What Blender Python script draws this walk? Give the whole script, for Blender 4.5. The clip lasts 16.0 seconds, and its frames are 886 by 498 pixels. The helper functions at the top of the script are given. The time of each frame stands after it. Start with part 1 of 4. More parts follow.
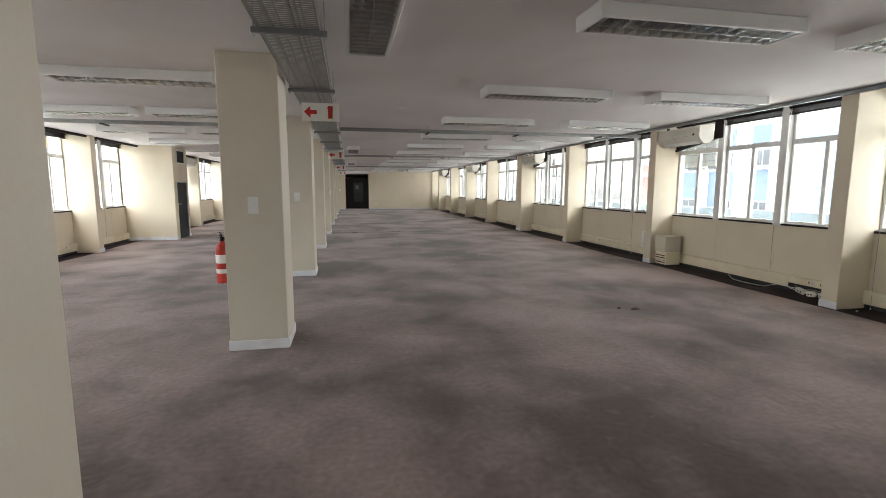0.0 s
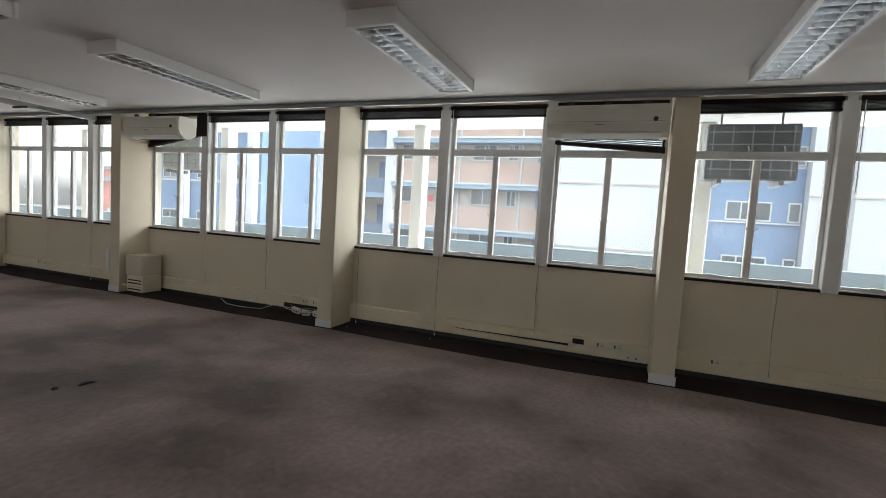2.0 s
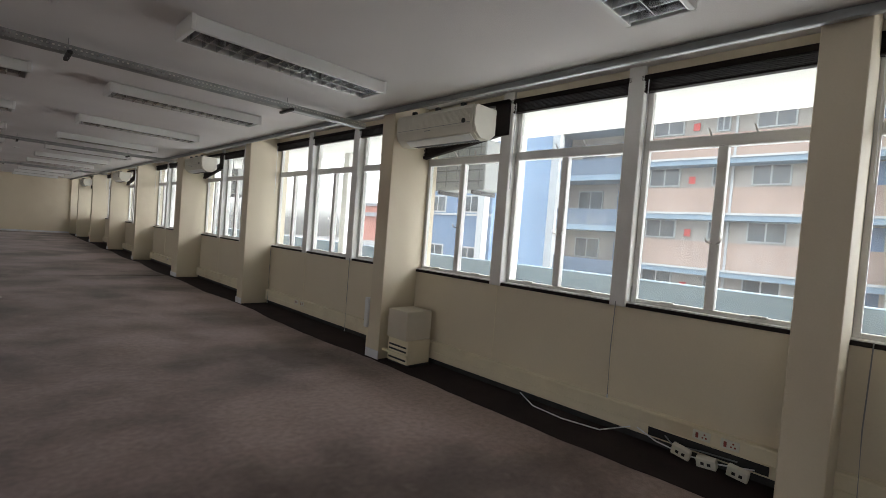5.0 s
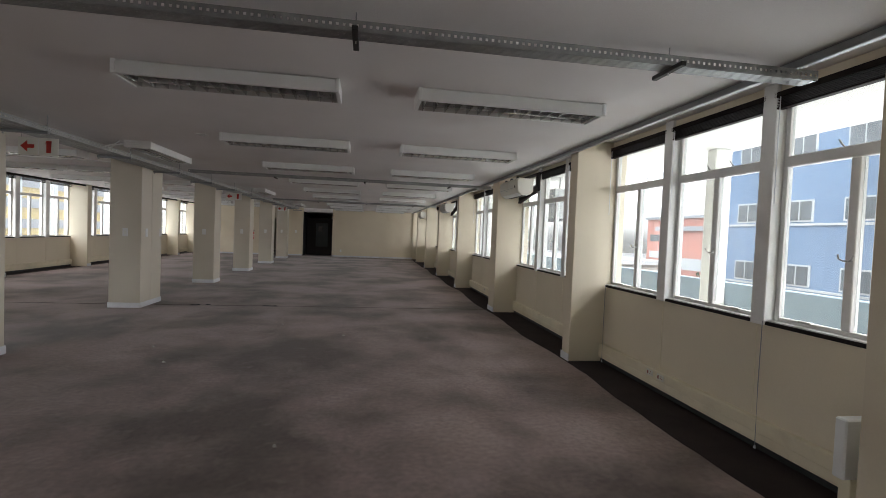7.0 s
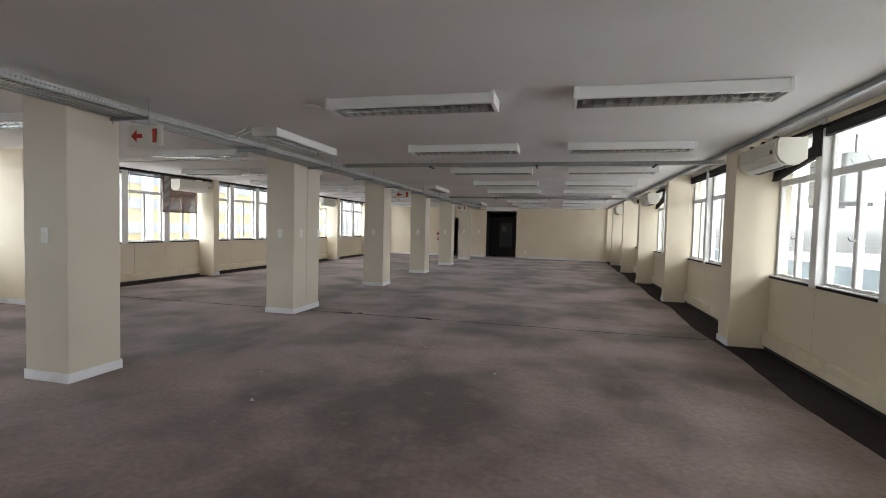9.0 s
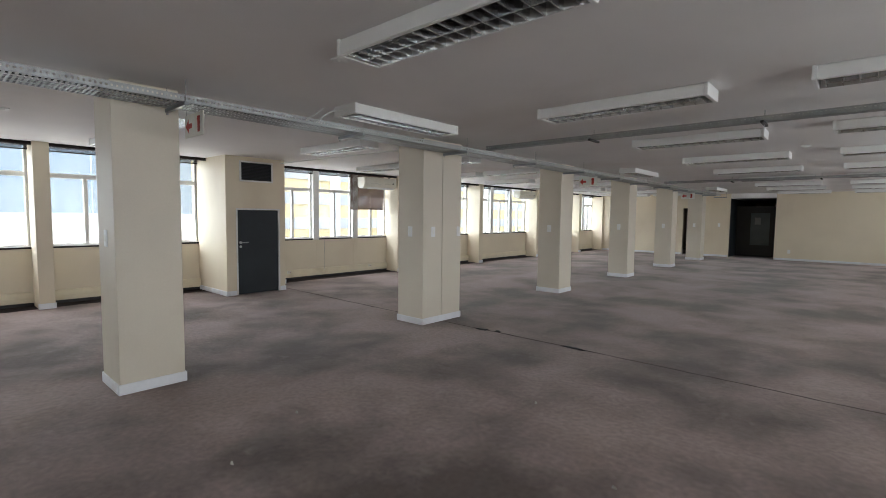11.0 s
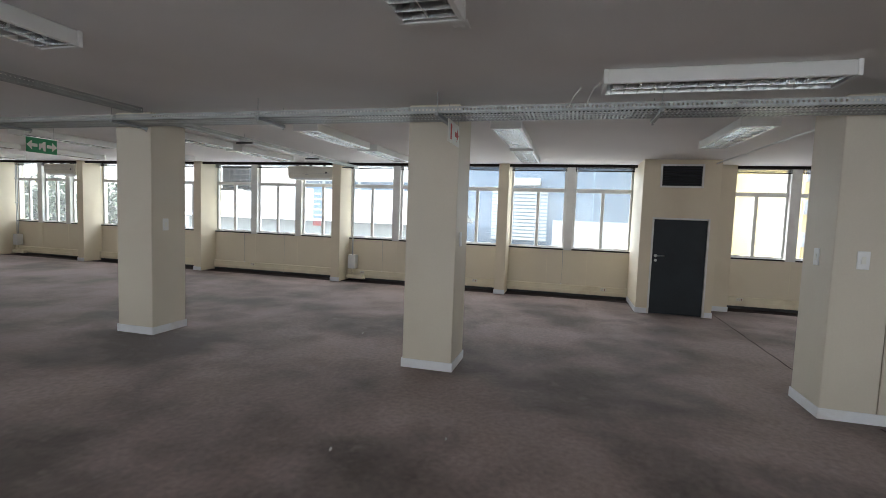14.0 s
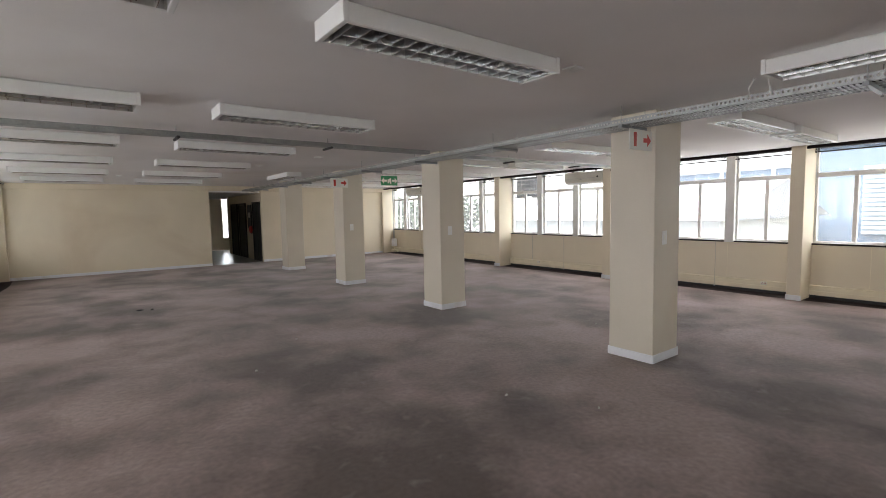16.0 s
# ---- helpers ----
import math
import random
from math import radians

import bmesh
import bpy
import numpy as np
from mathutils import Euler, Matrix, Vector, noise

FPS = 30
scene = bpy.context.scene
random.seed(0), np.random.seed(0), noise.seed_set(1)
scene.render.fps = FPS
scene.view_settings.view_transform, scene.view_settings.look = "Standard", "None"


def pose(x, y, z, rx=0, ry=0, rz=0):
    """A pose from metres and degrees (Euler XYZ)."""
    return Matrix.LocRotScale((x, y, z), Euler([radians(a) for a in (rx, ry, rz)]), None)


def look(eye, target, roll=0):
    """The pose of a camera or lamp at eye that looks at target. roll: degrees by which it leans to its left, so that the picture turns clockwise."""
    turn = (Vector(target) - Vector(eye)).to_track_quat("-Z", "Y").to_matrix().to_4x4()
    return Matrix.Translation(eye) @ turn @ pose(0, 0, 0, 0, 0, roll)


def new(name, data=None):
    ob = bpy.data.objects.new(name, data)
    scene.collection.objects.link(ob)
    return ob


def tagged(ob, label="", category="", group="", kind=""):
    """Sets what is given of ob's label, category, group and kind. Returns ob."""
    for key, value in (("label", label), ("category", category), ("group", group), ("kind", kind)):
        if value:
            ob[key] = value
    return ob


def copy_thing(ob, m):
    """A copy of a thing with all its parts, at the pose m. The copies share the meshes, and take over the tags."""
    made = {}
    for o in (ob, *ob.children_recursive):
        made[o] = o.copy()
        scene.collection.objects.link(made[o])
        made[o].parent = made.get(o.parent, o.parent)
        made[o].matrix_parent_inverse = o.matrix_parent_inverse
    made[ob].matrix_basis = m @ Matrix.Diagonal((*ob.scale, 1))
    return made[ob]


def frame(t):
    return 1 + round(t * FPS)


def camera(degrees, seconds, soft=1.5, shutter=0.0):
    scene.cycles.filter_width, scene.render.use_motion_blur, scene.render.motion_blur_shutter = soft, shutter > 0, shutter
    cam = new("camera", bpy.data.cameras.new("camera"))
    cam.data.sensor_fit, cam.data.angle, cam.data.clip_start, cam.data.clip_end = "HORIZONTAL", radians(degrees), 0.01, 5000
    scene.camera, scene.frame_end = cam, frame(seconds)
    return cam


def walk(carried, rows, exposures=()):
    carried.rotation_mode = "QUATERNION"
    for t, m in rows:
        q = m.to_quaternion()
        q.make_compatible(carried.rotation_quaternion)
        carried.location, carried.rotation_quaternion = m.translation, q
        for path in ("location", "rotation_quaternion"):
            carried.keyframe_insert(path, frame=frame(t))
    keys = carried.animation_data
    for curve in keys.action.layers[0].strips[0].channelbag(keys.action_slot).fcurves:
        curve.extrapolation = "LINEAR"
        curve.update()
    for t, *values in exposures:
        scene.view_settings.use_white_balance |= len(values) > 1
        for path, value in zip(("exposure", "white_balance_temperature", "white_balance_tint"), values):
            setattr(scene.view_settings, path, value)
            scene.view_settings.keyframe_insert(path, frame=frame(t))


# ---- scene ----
cam = camera(86.4, 16.0, 0.8)
PATH = [
    (0, (0.074, 0.093, 1.521), (0.462, 2.038, 1.264), 0.1),
    (0.5, (0.208, 0.446, 1.469), (1.217, 2.158, 1.25), 1.6),
    (1, (0.542, 0.781, 1.462), (1.988, 2.151, 1.279), 2.1),
    (1.5, (0.927, 1.115, 1.464), (2.624, 2.16, 1.293), 3.0),
    (2, (1.264, 1.557, 1.466), (3.124, 2.276, 1.321), 3.5),
    (2.5, (1.621, 2.024, 1.488), (3.55, 2.535, 1.356), 3.6),
    (3, (1.934, 2.495, 1.47), (3.877, 2.956, 1.352), 3.7),
    (3.5, (2.247, 3.009, 1.445), (4.152, 3.611, 1.357), 3.7),
    (4, (2.587, 3.483, 1.412), (4.39, 4.348, 1.362), 4.1),
    (4.5, (2.823, 4.013, 1.409), (4.44, 5.189, 1.354), 4.4),
    (5, (2.966, 4.56, 1.41), (4.366, 5.987, 1.348), 4.5),
    (7.5, (3.592, 7.302, 1.579), (3.668, 9.299, 1.512), 2.1),
    (8, (3.658, 7.838, 1.563), (3.532, 9.833, 1.489), 2.2),
    (8.5, (3.727, 8.394, 1.522), (3.414, 10.367, 1.442), 2.1),
    (10.8, (4.193, 10.872, 1.574), (2.973, 12.451, 1.437), 0.2),
    (11, (4.218, 11.122, 1.589), (2.889, 12.61, 1.451), 0.7),
    (11.5, (4.253, 11.588, 1.547), (2.702, 12.842, 1.403), 0.2),
    (12, (4.23, 12.092, 1.55), (2.492, 13.071, 1.401), 0.2),
    (12.5, (4.23, 12.659, 1.583), (2.35, 13.325, 1.437), 0.9),
    (13, (4.135, 13.082, 1.556), (2.161, 13.377, 1.428), 1.5),
    (13.5, (4.068, 13.492, 1.569), (2.074, 13.386, 1.447), 2.2),
    (14, (4.083, 13.876, 1.606), (2.156, 13.361, 1.462), 2.1),
    (14.5, (4.167, 14.252, 1.615), (2.385, 13.356, 1.466), 0.6),
    (15, (4.22, 14.659, 1.641), (2.629, 13.457, 1.494), -0.0),
    (15.5, (4.229, 15.053, 1.715), (2.828, 13.636, 1.541), -1.1),
    (16, (4.252, 15.419, 1.683), (3.057, 13.823, 1.526), -1.1),
]
walk(cam, [(t, look(eye, target, roll)) for t, eye, target, roll in PATH], [
    (0, 3.87, 6600, 13), (1, 3.35, 6500, 13), (2, 2.89, 6500, 14), (3, 2.72, 6550, 14), (5, 2.77, 6650, 15), (8, 3.17, 6500, 15),
    (9, 3.47, 6500, 14), (11, 3.57, 6300, 12), (12, 3.32, 6100, 9), (13.5, 3.12, 6200, 11), (14.5, 3.47, 6300, 12), (16, 3.67, 6600, 16)])

# ---- light ----
world = bpy.data.worlds.new("overcast_sky")
scene.world = world
world.use_nodes = True
wn, wl = world.node_tree.nodes, world.node_tree.links
sky = wn.new("ShaderNodeTexSky")
sky.sky_type, sky.sun_disc = "NISHITA", False
sky.sun_elevation, sky.sun_rotation = radians(58), radians(180)
sky.air_density, sky.dust_density, sky.ozone_density = 1.0, 4.0, 1.0
pale = wn.new("ShaderNodeHueSaturation")
pale.inputs["Saturation"].default_value = 0.25
wl.new(sky.outputs[0], pale.inputs["Color"])
wl.new(pale.outputs[0], wn["Background"].inputs["Color"])
wn["Background"].inputs["Strength"].default_value = 0.15
sun = new("sun", bpy.data.lights.new("sun", "SUN"))
sun.data.energy, sun.data.angle, sun.data.color = 0.5, radians(40), (1.0, 0.96, 0.9)
sun.matrix_world = look((0, 0, 30), (0, 18.7, 0))
# area lamps added as daylight fill: open edge of the east gallery, west windows
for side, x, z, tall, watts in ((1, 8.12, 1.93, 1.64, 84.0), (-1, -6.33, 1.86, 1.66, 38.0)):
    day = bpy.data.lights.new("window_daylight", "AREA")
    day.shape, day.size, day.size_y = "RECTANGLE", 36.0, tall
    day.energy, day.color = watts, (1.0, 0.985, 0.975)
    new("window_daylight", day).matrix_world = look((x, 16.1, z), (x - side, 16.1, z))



# ---- materials ----
def material(name, color, rough=0.6, metal=0.0, vary=0.12, scale=1.5, fine=40.0, bump=0.02, tint=None, stain=0.0, spec=0.5):
    """Principled surface with broad and fine variation in world metres."""
    m = bpy.data.materials.new(name)
    m.use_nodes = True
    n, l = m.node_tree.nodes, m.node_tree.links
    b = n["Principled BSDF"]
    geo = n.new("ShaderNodeNewGeometry")
    broad, grain = n.new("ShaderNodeTexNoise"), n.new("ShaderNodeTexNoise")
    broad.inputs["Scale"].default_value, broad.inputs["Detail"].default_value = scale, 5.0
    grain.inputs["Scale"].default_value, grain.inputs["Detail"].default_value = fine, 3.0
    for t in (broad, grain):
        l.new(geo.outputs["Position"], t.inputs["Vector"])
    ramp = n.new("ShaderNodeMapRange")
    ramp.inputs[1].default_value, ramp.inputs[2].default_value = 0.3, 0.7
    l.new(broad.outputs[0], ramp.inputs[0])
    mix = n.new("ShaderNodeMix")
    mix.data_type = "RGBA"
    dark = tint or tuple(c * (1 - vary * 1.6) for c in color)
    mix.inputs[6].default_value = (*dark, 1)
    mix.inputs[7].default_value = (*color, 1)
    l.new(ramp.outputs[0], mix.inputs[0])
    mul = n.new("ShaderNodeMix")
    mul.data_type, mul.blend_type = "RGBA", "MULTIPLY"
    g = n.new("ShaderNodeMapRange")
    g.inputs[3].default_value, g.inputs[4].default_value = 1 - vary, 1 + vary * 0.4
    l.new(grain.outputs[0], g.inputs[0])
    mul.inputs[0].default_value = 1.0
    l.new(mix.outputs[2], mul.inputs[6])
    l.new(g.outputs[0], mul.inputs[7])
    last = mul.outputs[2]
    if stain:
        st = n.new("ShaderNodeTexNoise")
        st.inputs["Scale"].default_value, st.inputs["Detail"].default_value, st.inputs["Distortion"].default_value = scale * 0.45, 8.0, 0.6
        sr = n.new("ShaderNodeMapRange")
        sr.inputs[1].default_value, sr.inputs[2].default_value, sr.inputs[4].default_value = 0.56, 0.72, stain
        sm = n.new("ShaderNodeMix")
        sm.data_type, sm.blend_type = "RGBA", "MULTIPLY"
        l.new(geo.outputs["Position"], st.inputs["Vector"])
        l.new(st.outputs[0], sr.inputs[0])
        l.new(sr.outputs[0], sm.inputs[0])
        l.new(last, sm.inputs[6])
        sm.inputs[7].default_value = (0.62, 0.5, 0.38, 1)
        last = sm.outputs[2]
    l.new(last, b.inputs["Base Color"])
    b.inputs["Roughness"].default_value, b.inputs["Metallic"].default_value = rough, metal
    b.inputs["Specular IOR Level"].default_value = spec
    rr = n.new("ShaderNodeMapRange")
    rr.inputs[3].default_value, rr.inputs[4].default_value = max(rough - 0.08, 0.02), min(rough + 0.1, 1)
    l.new(broad.outputs[0], rr.inputs[0])
    l.new(rr.outputs[0], b.inputs["Roughness"])
    if bump:
        bp = n.new("ShaderNodeBump")
        bp.inputs["Strength"].default_value, bp.inputs["Distance"].default_value = 0.5, bump
        l.new(grain.outputs[0], bp.inputs["Height"])
        l.new(bp.outputs[0], b.inputs["Normal"])
    return m


def carpet_material():
    """Worn mauve-brown office carpet with pale traffic bloom and dark spills."""
    m = bpy.data.materials.new("worn_carpet")
    m.use_nodes = True
    n, l = m.node_tree.nodes, m.node_tree.links
    b = n["Principled BSDF"]
    geo = n.new("ShaderNodeNewGeometry")

    def noise_at(scale, detail, distortion=0.0, stretch=None):
        t = n.new("ShaderNodeTexNoise")
        t.inputs["Scale"].default_value, t.inputs["Detail"].default_value, t.inputs["Distortion"].default_value = scale, detail, distortion
        if stretch:
            mp = n.new("ShaderNodeMapping")
            mp.inputs["Scale"].default_value = stretch
            l.new(geo.outputs["Position"], mp.inputs["Vector"])
            l.new(mp.outputs[0], t.inputs["Vector"])
        else:
            l.new(geo.outputs["Position"], t.inputs["Vector"])
        return t.outputs[0]

    def ranged(value, a, c, lo=0.0, hi=1.0):
        r = n.new("ShaderNodeMapRange")
        for i, v in enumerate((a, c, lo, hi)):
            r.inputs[i + 1].default_value = v
        l.new(value, r.inputs[0])
        return r.outputs[0]

    def blend(fac, first, second, kind="MIX"):
        x = n.new("ShaderNodeMix")
        x.data_type, x.blend_type = "RGBA", kind
        for socket, v in ((x.inputs[0], fac), (x.inputs[6], first), (x.inputs[7], second)):
            if isinstance(v, (tuple, float)):
                socket.default_value = v
            else:
                l.new(v, socket)
        return x.outputs[2]
    cloud = ranged(noise_at(0.6, 7, 0.15), 0.40, 0.60)
    c = blend(cloud, (0.098, 0.070, 0.059, 1), (0.285, 0.212, 0.192, 1))
    c = blend(ranged(noise_at(1.3, 7, 0.1, (1, 0.7, 1)), 0.48, 0.74, 0, 0.45), c, (0.40, 0.305, 0.285, 1))
    c = blend(ranged(noise_at(0.9, 8, 0.3), 0.56, 0.72, 0, 0.6), c, (0.072, 0.052, 0.047, 1))
    c = blend(ranged(noise_at(6, 8, 0.3), 0.60, 0.78, 0, 0.4), c, (0.30, 0.25, 0.22, 1))
    grain = noise_at(220, 2)
    c = blend(1.0, c, ranged(grain, 0.2, 0.8, 0.75, 1.22), "MULTIPLY")
    c = blend(1.0, c, ranged(noise_at(22, 5), 0.28, 0.72, 0.8, 1.16), "MULTIPLY")
    l.new(c, b.inputs["Base Color"])
    b.inputs["Roughness"].default_value = 0.95
    b.inputs["Specular IOR Level"].default_value = 0.2
    b.inputs["Sheen Weight"].default_value = 0.15
    bp = n.new("ShaderNodeBump")
    bp.inputs["Strength"].default_value, bp.inputs["Distance"].default_value = 0.6, 0.004
    l.new(grain, bp.inputs["Height"])
    l.new(bp.outputs[0], b.inputs["Normal"])
    return m


def glass_material():
    """Hazy single glazing: clear, with a mirror film and a faint milky veil for window glare."""
    m = bpy.data.materials.new("hazy_glass")
    m.use_nodes = True
    n, l = m.node_tree.nodes, m.node_tree.links
    out = n["Material Output"]
    n.remove(n["Principled BSDF"])
    clear, gloss, veil = n.new("ShaderNodeBsdfTransparent"), n.new("ShaderNodeBsdfGlossy"), n.new("ShaderNodeBsdfTranslucent")
    clear.inputs[0].default_value = (0.93, 0.97, 0.97, 1)
    gloss.inputs["Roughness"].default_value = 0.03
    veil.inputs[0].default_value = (0.9, 0.92, 0.92, 1)
    facing = n.new("ShaderNodeLayerWeight")
    steep = n.new("ShaderNodeMath")
    steep.operation = "POWER"
    steep.inputs[1].default_value = 4.0
    l.new(facing.outputs["Facing"], steep.inputs[0])
    fres = n.new("ShaderNodeMapRange")
    fres.inputs[3].default_value, fres.inputs[4].default_value = 0.025, 0.5
    l.new(steep.outputs[0], fres.inputs[0])
    one, two = n.new("ShaderNodeMixShader"), n.new("ShaderNodeMixShader")
    ns = n.new("ShaderNodeTexNoise")
    ns.inputs["Scale"].default_value, ns.inputs["Detail"].default_value = 2.5, 6.0
    geo = n.new("ShaderNodeNewGeometry")
    l.new(geo.outputs["Position"], ns.inputs["Vector"])
    mr = n.new("ShaderNodeMapRange")
    mr.inputs[3].default_value, mr.inputs[4].default_value = HAZE * 0.6, HAZE * 1.5
    l.new(ns.outputs[0], mr.inputs[0])
    l.new(mr.outputs[0], one.inputs[0])
    l.new(clear.outputs[0], one.inputs[1])
    l.new(veil.outputs[0], one.inputs[2])
    l.new(fres.outputs[0], two.inputs[0])
    l.new(one.outputs[0], two.inputs[1])
    l.new(gloss.outputs[0], two.inputs[2])
    l.new(two.outputs[0], out.inputs["Surface"])
    return m


# milky share that puts the washed-out window haze into the glass
HAZE = 0.032
CARPET = carpet_material()
GLASS = glass_material()
CREAM = material("cream_wall_paint", (0.74, 0.66, 0.51), 0.55, vary=0.05, scale=0.8, fine=90, bump=0.002, stain=0.3)
COLUMN = material("column_paint", (0.64, 0.59, 0.49), 0.5, vary=0.05, scale=1.2, fine=70, bump=0.002, stain=0.2)
CEILING = material("ceiling_paint", (0.87, 0.855, 0.845), 0.8, vary=0.06, scale=0.7, fine=120, bump=0.003, stain=0.22)
SKIRT = material("white_skirting_paint", (0.78, 0.80, 0.83), 0.45, vary=0.06, scale=6, fine=60, bump=0.001, stain=0.4)
WHITE = material("white_steel_paint", (0.78, 0.78, 0.76), 0.4, vary=0.06, scale=5, fine=60, bump=0.001, stain=0.25)
ENAMEL = material("white_enamel", (0.80, 0.81, 0.80), 0.35, vary=0.03, scale=4, fine=80, bump=0.0, stain=0.12)
PLASTIC = material("aged_white_plastic", (0.74, 0.72, 0.63), 0.45, vary=0.04, scale=5, fine=90, bump=0.0, stain=0.2)
TRUNK = material("cream_steel_trunking", (0.80, 0.72, 0.54), 0.45, vary=0.06, scale=4, fine=60, bump=0.001, stain=0.35)
CHROME = material("bright_louvre_aluminium", (0.60, 0.61, 0.62), 0.24, 1.0, vary=0.05, scale=8, fine=60, bump=0.0)
GALV = material("galvanised_steel", (0.45, 0.47, 0.47), 0.42, 0.9, vary=0.16, scale=14, fine=70, bump=0.001)
GREYPIPE = material("grey_painted_rail", (0.30, 0.32, 0.33), 0.35, 0.3, vary=0.12, scale=5, fine=50, bump=0.001)
DARKSTEEL = material("dark_steel_and_gap_shade", (0.06, 0.06, 0.06), 0.5, 0.5, vary=0.2, scale=8, bump=0.001)
BLIND = material("dark_brown_blind", (0.022, 0.016, 0.015), 0.7, vary=0.25, scale=6, fine=60, bump=0.001, spec=0.2)
FABRIC = material("brown_blind_slat", (0.20, 0.12, 0.09), 0.6, vary=0.2, scale=6, fine=60, bump=0.001)
BLACK = material("black_rubber_and_shade", (0.012, 0.012, 0.013), 0.6, vary=0.2, bump=0.001)
# door paint, also used as shade on the passage walls and a backlit condenser
CHARCOAL = material("charcoal_paint_and_shade", (0.024, 0.031, 0.038), 0.5, vary=0.15, scale=2.5, fine=60, bump=0.001, spec=0.3)
LIFT = material("black_lift_doors", (0.016, 0.016, 0.017), 0.35, 0.3, vary=0.2, scale=2, bump=0.001)
STEEL = material("satin_steel", (0.62, 0.62, 0.61), 0.3, 1.0, vary=0.08, scale=10, bump=0.0)
RED = material("signal_red", (0.55, 0.03, 0.02), 0.4, vary=0.08, scale=8, bump=0.0)
GREEN = material("exit_green", (0.01, 0.26, 0.10), 0.4, vary=0.08, scale=8, bump=0.0)
SIGN = material("sign_white", (0.80, 0.80, 0.74), 0.4, vary=0.04, scale=8, bump=0.0)
SOCKRED = material("socket_red", (0.30, 0.06, 0.04), 0.45, vary=0.1, bump=0.0)
TILE = material("lobby_tile", (0.30, 0.28, 0.25), 0.3, vary=0.15, scale=3, fine=30, bump=0.001)
DUSTP = material("paper_scrap", (0.6, 0.58, 0.52), 0.8, vary=0.2, bump=0.001)
X_WHITE = material("facade_white_plaster", (0.42, 0.44, 0.44), 0.85, vary=0.06, scale=0.35, fine=6, bump=0.005)
X_OWN = material("white_concrete_ledge", (0.74, 0.74, 0.70), 0.85, vary=0.08, scale=0.8, fine=12, bump=0.003, stain=0.3)
X_CREAM = material("facade_cream_plaster", (0.37, 0.34, 0.3), 0.85, vary=0.08, scale=0.5, fine=8, bump=0.005)
X_ORANGE = material("facade_orange_brick", (0.42, 0.305, 0.245), 0.85, vary=0.12, scale=0.8, fine=18, bump=0.005)
X_BLUE = material("facade_blue_paint", (0.12, 0.195, 0.3), 0.7, vary=0.08, scale=0.5, fine=8, bump=0.004)
X_BLUEL = material("pale_blue_cladding", (0.095, 0.14, 0.195), 0.6, vary=0.06, scale=0.6, fine=8, bump=0.003)
X_BAND = material("slab_edge_blue_grey", (0.2, 0.29, 0.36), 0.6, vary=0.08, scale=1.0, fine=12, bump=0.003)
X_YELLOW = material("facade_yellow_paint", (0.44, 0.33, 0.13), 0.8, vary=0.08, scale=0.6, fine=8, bump=0.004)
X_GLASS = material("facade_window_glass", (0.10, 0.12, 0.13), 0.12, vary=0.3, scale=0.8, bump=0.0)
X_BRICK = material("red_brick_far", (0.460, 0.196, 0.149), 0.85, vary=0.12, scale=0.6, fine=10, bump=0.004)
X_GREY = material("roof_grey", (0.26, 0.27, 0.28), 0.8, vary=0.12, scale=0.6, fine=10, bump=0.004)
ASPHALT = material("street_asphalt", (0.075, 0.075, 0.075), 0.9, vary=0.2, scale=0.15, fine=3, bump=0.005)
LEAF = material("leaf_green", (0.06, 0.10, 0.04), 0.6, vary=0.4, scale=1.2, fine=12, bump=0.0)
BARK = material("bark", (0.10, 0.075, 0.055), 0.9, vary=0.3, scale=4, fine=20, bump=0.01)


# ---- builders ----
def bx(bm, x0, x1, y0, y1, z0, z1):
    v = [bm.verts.new((x, y, z)) for z in (z0, z1) for x, y in ((x0, y0), (x1, y0), (x1, y1), (x0, y1))]
    for f in ((0, 3, 2, 1), (4, 5, 6, 7), (0, 1, 5, 4), (1, 2, 6, 5), (2, 3, 7, 6), (3, 0, 4, 7)):
        bm.faces.new([v[i] for i in f])
    return v


def block(x0, x1, y0, y1, z0, z1, bevel=0.0, steps=1):
    bm = bmesh.new()
    bx(bm, x0, x1, y0, y1, z0, z1)
    if bevel:
        bmesh.ops.bevel(bm, geom=list(bm.edges), offset=bevel, segments=steps, affect="EDGES", profile=0.6)
    return bm


def rod(p, q, r, sides=8, r2=None):
    bm = bmesh.new()
    p, q = Vector(p), Vector(q)
    bmesh.ops.create_cone(bm, cap_ends=True, segments=sides, radius1=r, radius2=r if r2 is None else r2, depth=(q - p).length)
    turn = (q - p).to_track_quat("Z", "Y").to_matrix().to_4x4()
    bmesh.ops.transform(bm, matrix=Matrix.Translation((p + q) / 2) @ turn, verts=bm.verts)
    return bm


def profile(points, axis, a, c):
    """Extrudes a closed outline of (u, v) along an axis from a to c. axis y: (u, v) = (x, z); axis x: (y, z); axis z: (x, y)."""
    bm = bmesh.new()
    def at(u, v, w):
        return {"y": (u, w, v), "x": (w, u, v), "z": (u, v, w)}[axis]
    lo = [bm.verts.new(at(u, v, a)) for u, v in points]
    hi = [bm.verts.new(at(u, v, c)) for u, v in points]
    k = len(points)
    bm.faces.new(lo[::-1])
    bm.faces.new(hi)
    for i in range(k):
        bm.faces.new((lo[i], lo[(i + 1) % k], hi[(i + 1) % k], hi[i]))
    bmesh.ops.recalc_face_normals(bm, faces=bm.faces)
    return bm


